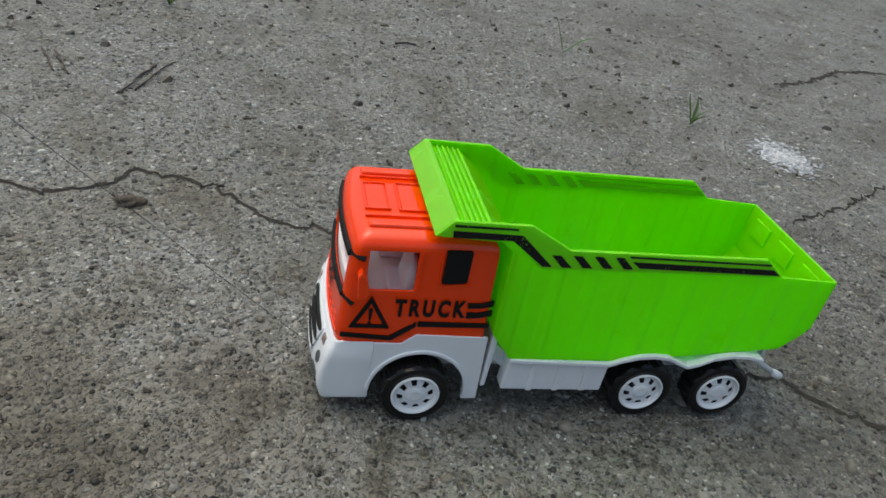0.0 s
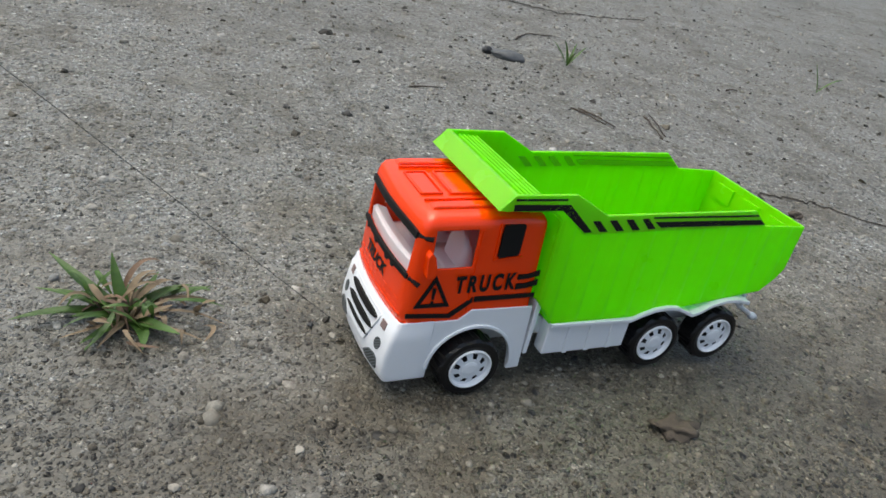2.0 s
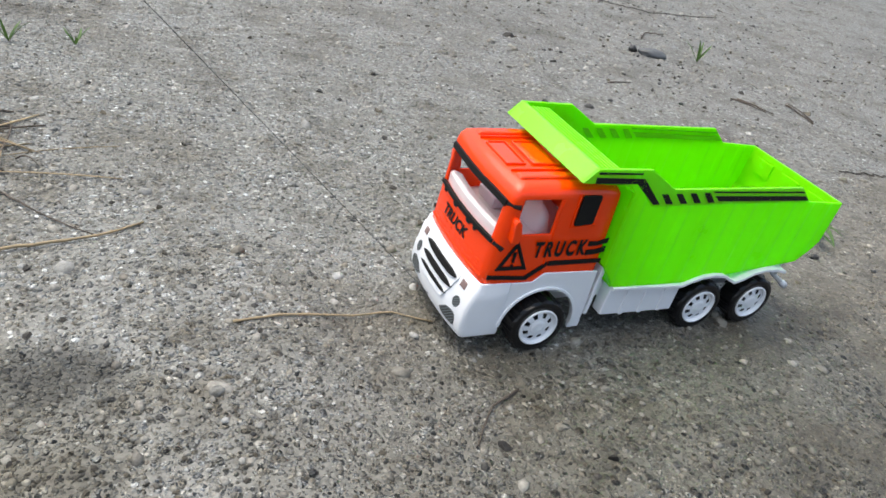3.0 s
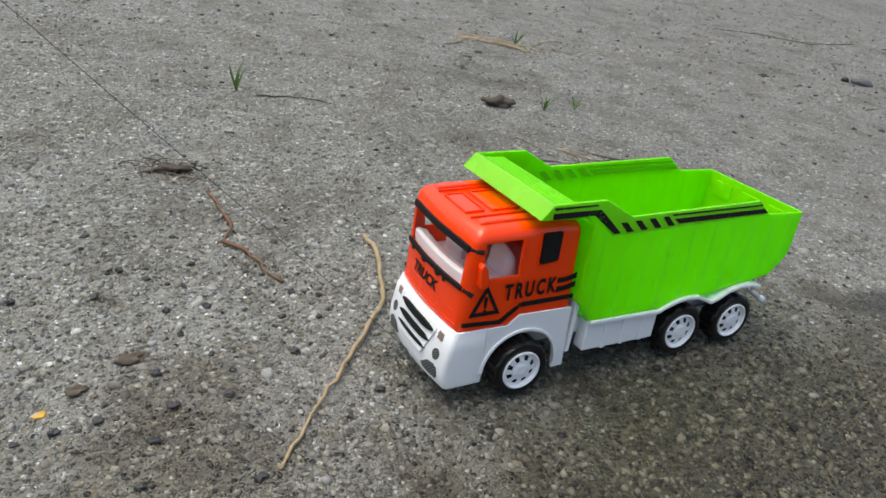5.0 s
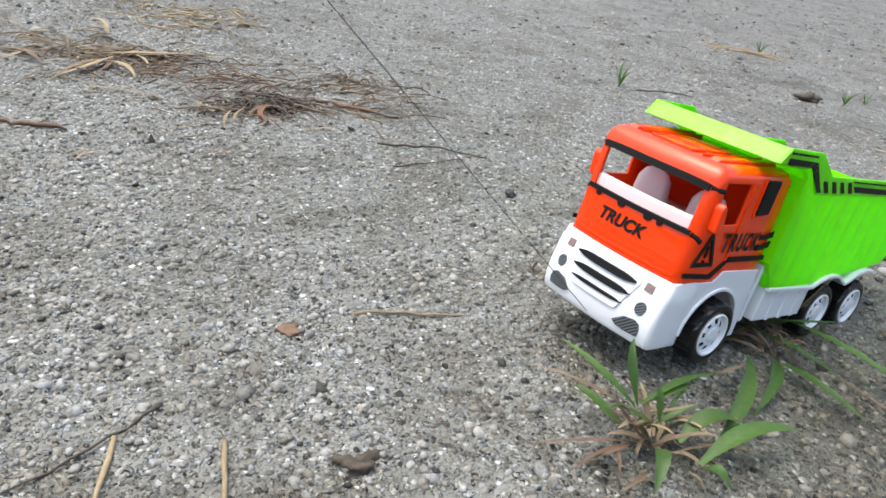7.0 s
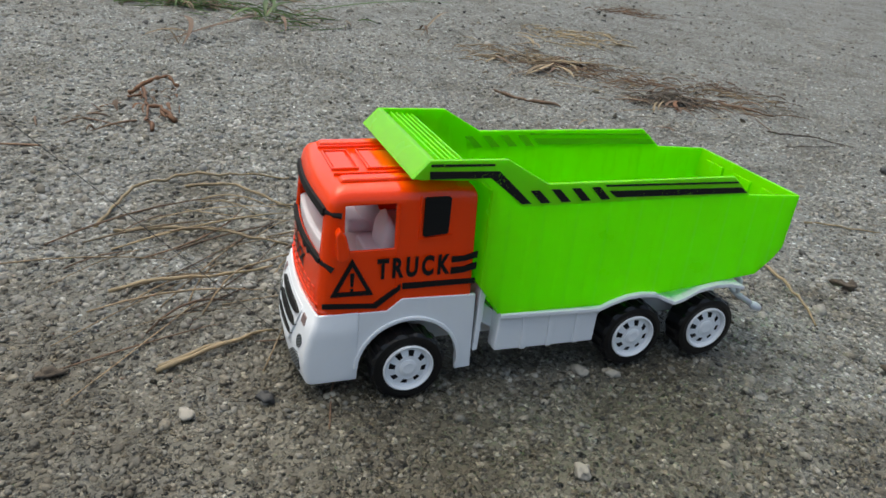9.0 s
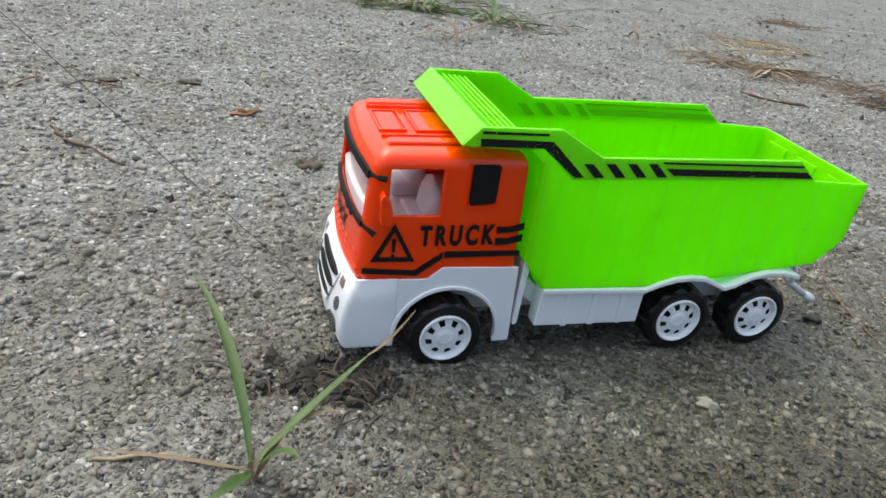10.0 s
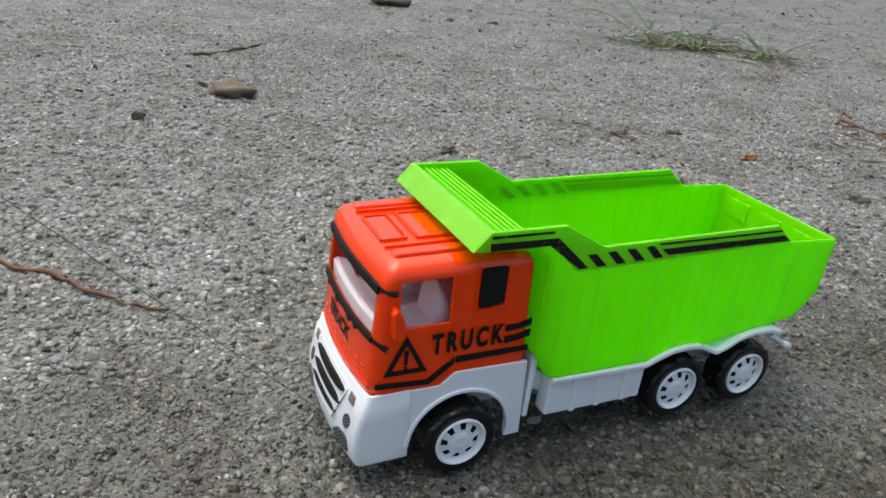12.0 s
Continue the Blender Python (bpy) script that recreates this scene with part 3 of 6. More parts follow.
def build_cab(truck):
    side = [0.0238, 0.0135, 0.004, -0.0062, -0.0232]
    levels = []
    zs = [0.0365, 0.042, 0.0475, 0.053, 0.0572, 0.0605, 0.067, 0.0735, 0.0766, 0.0788, 0.0808, 0.0822]
    for z in zs:
        half = interp(z, [(0.0, HALF), (0.0766, HALF - 0.0004), (0.0788, 0.0272), (0.0808, 0.0258), (0.0822, 0.0232)])
        rear = interp(z, [(0.0, 0.0242), (0.0785, 0.0222), (0.0808, 0.0210), (0.0822, 0.019)])
        cx = interp(z, [(0.0, -0.0268), (0.0757, -0.0264), (0.0785, -0.0256), (0.0808, -0.0246), (0.0822, -0.0222)])
        sx = [rear] + [max(min(s, rear - 0.001 * (k + 1)), cx + 0.001 * (4 - k)) for k, s in enumerate(side[1:])]
        levels.append((z, plan(cab_front, z, half, sx, cx)))
    count = len(levels[0][1])
    nose0, nose1 = 9, 9 + len(FRONT_Y) - 1

    def skip(i, j):
        if nose0 <= i < nose1 and 4 <= j <= 6:
            return True
        return i in (3, count - 2 - 3) and 5 <= j <= 7

    bm = bmesh.new()
    rings = loft(bm, levels, skip)
    bm.faces.new(rings[-1])
    for a, b in zip(rings, rings[1:]):
        bm.faces.new((a[0], b[0], b[-1], a[-1]))
    cab = part("cab", bm, ORANGE, truck, "glossy orange plastic cab shell with open windows", smooth=True, outward=True)
    so = cab.modifiers.new("wall", "SOLIDIFY")
    so.thickness, so.offset = 0.0012, -1
    bv = cab.modifiers.new("bevel", "BEVEL")
    bv.width, bv.segments, bv.limit_method, bv.angle_limit = 0.0005, 2, "ANGLE", radians(50)

    # raised roof rails, lines and two framed panels
    for s in (-1, 1):
        bm = bmesh.new()
        prism(bm, [(-0.0245, 0.0815), (-0.0230, 0.0836), (0.0170, 0.0836), (0.0185, 0.0815)], s * 0.0168, s * 0.0212)
        part("roof_rail", bm, ORANGE, cab, bevel=0.0008)
        bm = bmesh.new()
        box(bm, -0.0245, 0.018, s * 0.0142 - 0.0003, s * 0.0142 + 0.0003, 0.0815, 0.0833)
        part("roof_moulding", bm, ORANGE, cab, bevel=0.0002)
    for x0, x1, w in ((-0.0240, -0.0152, 0.0094), (-0.0118, 0.0010, 0.0098)):
        bm = bmesh.new()
        for a, b, c, d in ((x0, x1, -w - 0.0003, -w + 0.0003), (x0, x1, w - 0.0003, w + 0.0003), (x0 - 0.0003, x0 + 0.0003, -w, w), (x1 - 0.0003, x1 + 0.0003, -w, w)):
            box(bm, a, b, c, d, 0.0815, 0.0833)
        part("roof_moulding", bm, ORANGE, cab, bevel=0.0002)
        part("roof_panel", box(bmesh.new(), x0 + 0.0008, x1 - 0.0008, -w + 0.0008, w - 0.0008, 0.0815, 0.0829), ORANGE, cab, bevel=0.0005)

    # door edge and small cab window
    for s in (-1, 1):
        bm = bmesh.new()
        prism(bm, [(-0.0052, 0.0405), (-0.0046, 0.0405), (-0.0046, 0.0765), (-0.0052, 0.0765)], s * 0.0276, s * 0.02815)
        part("door_edge", bm, ORANGE, cab)
        bm = bmesh.new()
        prism(bm, [(0.0038, 0.0645), (0.0118, 0.0652), (0.0122, 0.0660), (0.0124, 0.0780), (0.0118, 0.0786), (0.0038, 0.0786), (0.0033, 0.0780), (0.0032, 0.0652)], s * 0.0277, s * 0.0285)
        part("rear_window", bm, INK, cab, "black painted small window")
        bm = bmesh.new()
        for o in ([(0.0018, 0.0632), (0.0138, 0.0640), (0.0138, 0.0646), (0.0018, 0.0638)], [(0.0018, 0.0640), (0.0024, 0.0640), (0.0024, 0.0792), (0.0018, 0.0792)]):
            prism(bm, o, s * 0.0275, s * 0.0282)
        part("window_moulding", bm, ORANGE, cab)
        # mirror fin on the pillar
        bm = bmesh.new()
        prism(bm, [(-0.0262, 0.0590), (-0.0245, 0.0582), (-0.0225, 0.0590), (-0.0222, 0.0625), (-0.0235, 0.0675), (-0.0255, 0.0700), (-0.0268, 0.0680)], s * 0.0272, s * 0.0312)
        part("mirror", bm, ORANGE, cab, bevel=0.0006)

    # black sun visor and the band with wipers
    ys = [i * 0.0246 / 8 for i in range(-8, 9)]
    bm = bmesh.new()
    strip_on(bm, cab_front, ys, [0.0732 - 0.0006 * (abs(y) / 0.0246) ** 4 for y in ys], [0.0758 - 0.0006 * (abs(y) / 0.0246) ** 4 for y in ys], 0.0009)
    for s in (-1, 1):
        tube(bm, [(-0.0290, s * 0.0246, 0.0741), (-0.0270, s * 0.0268, 0.0738), (-0.0245, s * 0.0280, 0.0736)], 0.0010)
    part("sun_visor", bm, INK, cab, "black painted visor strip")
    bm = bmesh.new()
    strip_on(bm, cab_front, ys, [0.0556] * len(ys), [0.0574] * len(ys), 0.0008)
    for y, w in ((0.0185, 0.0022), (0.0060, 0.0034), (-0.0070, 0.0034), (-0.0125, 0.0022)):
        patch_on(bm, cab_front, [(y - w / 2, 0.0548), (y - w / 4, 0.0540), (y + w / 4, 0.0540), (y + w / 2, 0.0548), (y + w / 2, 0.0558), (y - w / 2, 0.0558)], 0.0007)
    for s in (-1, 1):
        tube(bm, [(-0.0302, s * 0.0246, 0.0562), (-0.0285, s * 0.0264, 0.0552), (-0.0270, s * 0.0276, 0.0540)], 0.0011)
    part("wiper_band", bm, INK, cab, "black painted wiper band")

    # small moulded dimples under the lettering
    bm = bmesh.new()
    for i in range(9):
        y = -0.020 + 0.005 * i
        patch_on(bm, cab_front, [(y - 0.0014, 0.0412), (y + 0.0014, 0.0412), (y + 0.0014, 0.0422), (y - 0.0014, 0.0422)], 0.0002)
        patch_on(bm, cab_front, [(y - 0.0014, 0.0442), (y + 0.0014, 0.0442), (y + 0.0014, 0.0450), (y - 0.0014, 0.0450)], 0.0002)
    strip_on(bm, cab_front, ys, [0.0390] * len(ys), [0.0400] * len(ys), 0.0004)
    part("nose_moulding", bm, ORANGE, cab)

    # lettering on nose and doors
    vs, fs = flat_text("TRUCK", 0.0068, 0.25, 1.0)
    bm = bmesh.new()
    vv = [bm.verts.new((cab_front(0.0035 - x, 0.0488 + y) - 0.0003, 0.0035 - x, 0.0488 + y)) for x, y in vs]
    for f in fs:
        if len(set(f)) > 2:
            bm.faces.new([vv[k] for k in f])
    part("lettering", bm, INK, cab, "black printed word TRUCK")
    vs, fs = flat_text("TRUCK", 0.0100, 0.0, 1.0, 1.40, 0.046)
    wide = max(v[0] for v in vs) - min(v[0] for v in vs)
    for s in (-1, 1):
        bm = bmesh.new()
        vv = [bm.verts.new((0.0007 + x * 0.0262 / wide, s * 0.02835, 0.0531 + y)) if s < 0 else bm.verts.new((0.0007 - x * 0.0262 / wide, s * 0.02835, 0.0531 + y)) for x, y in vs]
        for f in fs:
            if len(set(f)) > 2:
                bm.faces.new([vv[k] for k in f])
        part("lettering", bm, INK, cab, "black printed word TRUCK")
        # speed lines, swoosh and warning triangle
        bm = bmesh.new()
        y0, y1 = s * 0.0277, s * 0.0283
        for o in ([(0.0146, 0.0561), (0.0190, 0.0560), (0.0240, 0.0575), (0.0240, 0.0551), (0.0195, 0.0541), (0.0146, 0.0539)],
                  [(0.0146, 0.0518), (0.0190, 0.0518), (0.0240, 0.0532), (0.0240, 0.0507), (0.0195, 0.0497), (0.0146, 0.0493)],
                  [(-0.0028, 0.0472), (0.0240, 0.0468), (0.0240, 0.0450), (-0.0028, 0.0450)],
                  [(-0.0305, 0.0418), (-0.0128, 0.0402), (-0.0035, 0.0470), (-0.0035, 0.0448), (-0.0118, 0.0384), (-0.0305, 0.0400)]):
            prism(bm, o, y0, y1)
        part("stripe", bm, INK, cab, "black printed stripes")
        bm = bmesh.new()
        p, q, r = (-0.0206, 0.0580), (-0.0278, 0.0442), (-0.0130, 0.0439)
        c = ((p[0] + q[0] + r[0]) / 3, (p[1] + q[1] + r[1]) / 3)
        outer = [p, q, r]
        inner = [(c[0] + (a - c[0]) * 0.68, c[1] + (b - c[1]) * 0.68) for a, b in outer]
        for k in range(3):
            n = (k + 1) % 3
            prism(bm, [outer[k], outer[n], inner[n], inner[k]], y0, y1)
        prism(bm, [(-0.0212, 0.0525), (-0.0198, 0.0525), (-0.0201, 0.0476), (-0.0209, 0.0476)], y0, y1)
        prism(bm, [(-0.0210, 0.0467), (-0.0200, 0.0467), (-0.0200, 0.0457), (-0.0210, 0.0457)], y0, y1)
        part("warning_sign", bm, INK, cab, "black printed warning triangle")

    # inside: dashboard, seats and floor
    bm = bmesh.new()
    ys = [i * 0.0235 / 8 for i in range(-8, 9)]
    rows = []
    for y in ys:
        x = cab_front(y, 0.06)
        rows.append([bm.verts.new((x + a, y, z)) for a, z in ((0.0014, 0.0560), (0.0014, 0.0612), (0.0030, 0.0620), (0.0075, 0.0600), (0.0075, 0.0560))])
    for a, b in zip(rows, rows[1:]):
        for k in range(5):
            bm.faces.new((a[k], a[(k + 1) % 5], b[(k + 1) % 5], b[k]))
    bm.faces.new(rows[0])
    bm.faces.new(rows[-1][::-1])
    part("dashboard", bm, SEAT, cab, "white plastic dashboard strip", bevel=0.0004)
    part("cab_floor", box(bmesh.new(), -0.027, 0.021, -0.0262, 0.0262, 0.0500, 0.0515), SEAT, cab)
    for y in (-0.0135, 0.0135):
        bm = bmesh.new()
        prism(bm, [(-0.0145, 0.0515), (0.001, 0.0515), (0.001, 0.0560), (-0.0145, 0.0570)], y - 0.0075, y + 0.0075)
        seat = part("seat", bm, SEAT, cab, "pale pinkish plastic seat", bevel=0.001)
        bm = bmesh.new()
        front = [(-0.0092, 0.0535), (-0.0094, 0.0575), (-0.0084, 0.0630), (-0.0070, 0.0662), (-0.0058, 0.0684)]
        rear = [(-0.0008, 0.0535), (-0.0014, 0.0580), (-0.0030, 0.0640), (-0.0044, 0.0668), (-0.0056, 0.0686)]
        wide = [0.0075, 0.0078, 0.0074, 0.0056, 0.0016]
        rings = []
        for (xa, za), (xb, zb), w in zip(front, rear, wide):
            xm, zm, hx, hz = (xa + xb) / 2, (za + zb) / 2, (xb - xa) / 2, (zb - za) / 2
            ring = []
            for k in range(16):
                c, q = math.cos(2 * math.pi * k / 16), math.sin(2 * math.pi * k / 16)
                c, q = math.copysign(abs(c) ** 0.6, c), math.copysign(abs(q) ** 0.6, q)
                ring.append(bm.verts.new((xm + hx * c, y + w * q, zm + hz * c)))
            rings.append(ring)
        for p, q in zip(rings, rings[1:]):
            for k in range(16):
                bm.faces.new((p[k], p[(k + 1) % 16], q[(k + 1) % 16], q[k]))
        bm.faces.new(rings[0])
        bm.faces.new(rings[-1][::-1])
        part("seat_back", bm, SEAT, seat, "rounded pale pinkish seat back", smooth=True)
    return cab


def build_cab_base(truck):
    bm = bmesh.new()
    levels = []
    for z in (0.0098, 0.0115, 0.016, 0.022, 0.028, 0.0332, 0.0340, 0.0372):
        half = interp(z, [(0.0, HALF + 0.0003), (0.0332, HALF + 0.0006), (0.0340, HALF + 0.0002)])
        cx = base_front(0.0258, z) + 0.0024
        levels.append((z, plan(base_front, z, half, [-0.0178, -0.0225], cx, 0.0258)))
    loft(bm, levels)
    base = part("cab_base", bm, WHITE, truck, "white plastic bumper and wheel arches", smooth=True, outward=True)
    so = base.modifiers.new("wall", "SOLIDIFY")
    so.thickness, so.offset = 0.0012, -1
    bv = base.modifiers.new("bevel", "BEVEL")
    bv.width, bv.segments, bv.limit_method, bv.angle_limit = 0.0004, 2, "ANGLE", radians(50)
    for s in (-1, 1):
        arc = [(0.0009 + 0.0187 * math.cos(radians(a)), 0.0138 + 0.0187 * math.sin(radians(a))) for a in range(180, -11, -10)]
        outline = [(-0.0178, 0.0098)] + arc + [(0.0197, 0.0090), (0.0258, 0.0092), (0.0250, 0.0402), (-0.0026, 0.0411), (-0.0078, 0.0368), (-0.0178, 0.0370)]
        plate("wheel_arch", outline, s * 0.0270, s * 0.0283, WHITE, base, bevel=0.0003)
        bm = bmesh.new()
        ring = [[(0.0009 + r * math.cos(radians(a)), 0.0138 + r * math.sin(radians(a))) for a in range(178, -9, -8)] for r in (0.0186, 0.0200)]
        prism(bm, ring[0] + ring[1][::-1], s * 0.0265, s * 0.0291)
        part("arch_lip", bm, WHITE, base, bevel=0.0003)
    # raised grille panel, slits, lamps and vents
    ys = [0.0166 * i / 16 for i in range(-16, 17)]
    bm = bmesh.new()
    strip_on(bm, base_front, ys, [0.0192 + max(0.0, abs(y) - 0.0112) * 2.45 for y in ys], [0.0345 - max(0.0, abs(y) - 0.0156) * 0.8 for y in ys], 0.0007)
    part("grille_panel", bm, WHITE, base, bevel=0.0002)
    for z0, half, thick, name in ((0.0318, 0.0150, 0.0028, "grille_slit"), (0.0267, 0.0145, 0.0024, "grille_slit"), (0.0224, 0.0130, 0.0013, "grille_slit")):
        ys = [half * i / 6 for i in range(-6, 7)]
        taper = [max(0.12, 1 - abs(i / 6) ** 5) for i in range(-6, 7)]
        bm = bmesh.new()
        strip_on(bm, base_front, ys, [z0 - thick / 2 * k for k in taper], [z0 + thick / 2 * k for k in taper], 0.0010)
        part(name, bm, INK, base, "black grille slit")
    for s in (-1, 1):
        bm = bmesh.new()
        patch_on(bm, base_front, [(s * 0.0185, 0.0308), (s * 0.0222, 0.0306), (s * 0.0222, 0.0336), (s * 0.0185, 0.0338)], 0.0004)
        part("headlight", bm, LAMP_GREY, base, "small reddish grey headlight")
        bm = bmesh.new()
        patch_on(bm, base_front, [(s * 0.0208 + 0.0023 * math.cos(a), 0.0240 + 0.0025 * math.sin(a)) for a in [2 * math.pi * k / 16 for k in range(16)]], 0.0003)
        part("fog_lamp", bm, VENT, base, "round dark fog lamp print")
        bm = bmesh.new()
        patch_on(bm, base_front, [(s * y, z) for y, z in ((0.0118, 0.0150), (0.0140, 0.0136), (0.0180, 0.0132), (0.0232, 0.0134), (0.0236, 0.0160), (0.0228, 0.0182), (0.0205, 0.0192), (0.0160, 0.0184))], 0.0004)
        part("bumper_vent", bm, VENT, base, "dark woven vent print")
    return base


def build_bed(truck):
    wall = [(-0.0038, 0.0866), (0.0022, 0.0926), (0.0294, 0.0920), (0.0457, 0.0826), (0.1255, 0.0815), (0.1352, 0.0734), (0.1612, 0.0716), (0.1602, 0.0490),
            (0.1570, 0.0443), (0.1495, 0.0375), (0.0792, 0.0310), (0.0342, 0.0322), (0.0250, 0.0440), (0.0252, 0.0810), (0.0215, 0.0846), (0.0010, 0.0860)]
    bm = bmesh.new()
    prism(bm, [(0.0335, 0.0318), (0.0792, 0.0306), (0.1495, 0.0372), (0.1495, 0.0386), (0.0792, 0.0322), (0.0335, 0.0334)], -0.0297, 0.0297)
    bed = part("dump_bed", bm, GREEN, truck, "lime green plastic tipper bed")
    bed.matrix_local = pose(0.0, -0.0006, 0, 0, 0, 0.9)
    band_outline = [(-0.0036, 0.0866), (0.0022, 0.0926), (0.0294, 0.0920), (0.0457, 0.0826), (0.1255, 0.0815), (0.1345, 0.0740), (0.0365, 0.0748), (0.0250, 0.0855)]
    for s in (-1, 1):
        w = plate("side_wall", wall, s * 0.0298, s * 0.0309, GREEN_WALL, bed, bevel=0.0003)
        plate("side_band", band_outline, s * 0.0306, s * 0.0314, GREEN, w, bevel=0.0002)
        decals = [[(0.0024, 0.0914), (0.0246, 0.0907), (0.0246, 0.0900), (0.0024, 0.0905)],
                  [(0.0021, 0.0890), (0.0266, 0.0881), (0.0400, 0.0758), (0.0364, 0.0758), (0.0236, 0.0859), (0.0024, 0.0864)],
                  [(0.0685, 0.0812), (0.1274, 0.0796), (0.1278, 0.0789), (0.0690, 0.0805)],
                  [(0.0704, 0.0788), (0.1296, 0.0771), (0.1331, 0.0747), (0.0738, 0.0762)]]
        for k in range(4):
            x = 0.0390 + 0.0080 * k
            decals.append([(x, 0.0806), (x + 0.0034, 0.0805), (x + 0.0084, 0.0757), (x + 0.0047, 0.0757)])
        bm = bmesh.new()
        for o in decals:
            prism(bm, o, s * 0.0312, s * 0.0316)
        part("stripe", bm, WORN_INK, w, "black printed stripes and slashes, a little worn")
        # added plate: the outer print's shade through the wall, put into its colour
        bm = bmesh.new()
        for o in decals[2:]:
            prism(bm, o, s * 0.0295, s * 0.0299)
        part("print_shade_plate", bm, PRINT_SHADE, w, "added dim green plate, shade of the printed stripes through the wall")
    # front wall and canopy with ridges
    plate("front_wall", [(0.0155, 0.0890), (0.0168, 0.0892), (0.0262, 0.0810), (0.0262, 0.0445), (0.0345, 0.0335), (0.0335, 0.0325), (0.0250, 0.0440), (0.0250, 0.0805)], -0.0299, 0.0299, GREEN, bed)
    canopy = plate("canopy", [(-0.0038, 0.0866), (0.0022, 0.0926), (0.0040, 0.0924), (0.0054, 0.0903), (0.0164, 0.0892), (0.0185, 0.0872), (0.0180, 0.0862), (0.0, 0.0858)], -0.0309, 0.0309, GREEN, bed, "lime green ridged canopy over the cab", bevel=0.0004)
    for k in range(5):
        x = 0.0062 + 0.0021 * k
        plate("ridge", [(x, 0.0890), (x + 0.0010, 0.0890), (x + 0.0008, 0.0917 - 0.0002 * k), (x + 0.0002, 0.0917 - 0.0002 * k)], -0.0285, 0.0285, GREEN, canopy, bevel=0.0002)
    gate = plate("tailgate", [(0.1495, 0.0374), (0.1572, 0.0444), (0.1604, 0.0490), (0.1614, 0.0716), (0.1602, 0.0716), (0.1590, 0.0492), (0.1560, 0.0452), (0.1490, 0.0386)], -0.0299, 0.0299, GREEN, bed)
    for k in range(3):
        y = -0.018 + 0.018 * k
        plate("gate_panel", [(0.1586, 0.0600), (0.1596, 0.0600), (0.1600, 0.0680), (0.1590, 0.0680)], y - 0.0055, y + 0.0055, GREEN, gate)
    return bed


def build_chassis(truck):
    bm = bmesh.new()
    prism(bm, [(-0.028, 0.014), (0.145, 0.014), (0.147, 0.0300), (0.028, 0.0305), (-0.028, 0.0335)], -0.0135, 0.0135)
    chassis = part("chassis", bm, WHITE, truck, "white plastic chassis frame", bevel=0.0005)
    for x, _ in WHEELS:
        bm = bmesh.new()
        tube(bm, [(x, -0.024, WHEEL_Z), (x, 0.024, WHEEL_Z)], 0.0016, 8)
        part("axle", bm, DARK, chassis, "thin dark axle")
    for s in (-1, 1):
        plate("cab_plate", [(0.0262, 0.0160), (0.0280, 0.0165), (0.0292, 0.0440), (0.0268, 0.0440)], s * 0.014, s * 0.0286, WHITE, chassis, bevel=0.0003)
        plate("step", [(0.0285, 0.0270), (0.0350, 0.0220), (0.0350, 0.0300), (0.0292, 0.0350)], s * 0.012, s * 0.0240, WHITE, chassis, bevel=0.0003)
        skirt = plate("side_skirt", [(0.0341, 0.0160), (0.0764, 0.0152), (0.0768, 0.0300), (0.0348, 0.0316)], s * 0.0235, s * 0.0302, WHITE, chassis, "white plastic side skirt box", bevel=0.0006)
        for x in (0.0445, 0.0555, 0.0670):
            plate("skirt_rib", [(x, 0.0158), (x + 0.0022, 0.0158), (x + 0.0022, 0.0312), (x, 0.0312)], s * 0.0300, s * 0.0309, WHITE, skirt, bevel=0.0002)
        # wavy mudguard over the two rear wheels
        top = [(0.0345, 0.0325), (0.0760, 0.0308), (0.0815, 0.0330), (0.0880, 0.0348), (0.0947, 0.0352), (0.1010, 0.0345), (0.1065, 0.0318), (0.1105, 0.0300), (0.1150, 0.0312), (0.1215, 0.0344), (0.1290, 0.0358), (0.1365, 0.0355), (0.1440, 0.0336)]
        low = [(x, z - 0.0017) for x, z in top]
        plate("mudguard", top + low[::-1], s * 0.012, s * 0.0319, WHITE, chassis, "white wavy mudguard", bevel=0.0003)
    # tow hook at the rear
    bm = bmesh.new()
    tube(bm, [(0.1440, -0.0225, 0.0335), (0.1480, -0.0225, 0.0335), (0.1500, -0.0225, 0.0310), (0.1500, -0.0225, 0.0250)], 0.0011, 8)
    tube(bm, [(0.1465, -0.0215, 0.0280), (0.1500, -0.0215, 0.0245), (0.1615, -0.0205, 0.0172)], [0.0012, 0.0013, 0.0013], 8)
    tube(bm, [(0.1610, -0.0206, 0.0176), (0.1635, -0.0204, 0.0160), (0.1668, -0.0201, 0.0142)], [0.0013, 0.0020, 0.0018], 8)
    tube(bm, [(0.1465, 0.0215, 0.0300), (0.1500, 0.0215, 0.0265), (0.1500, -0.0215, 0.0265)], 0.0011, 8)
    part("tow_hook", bm, WHITE, chassis, "white plastic tow bar", smooth=True)
    return chassis


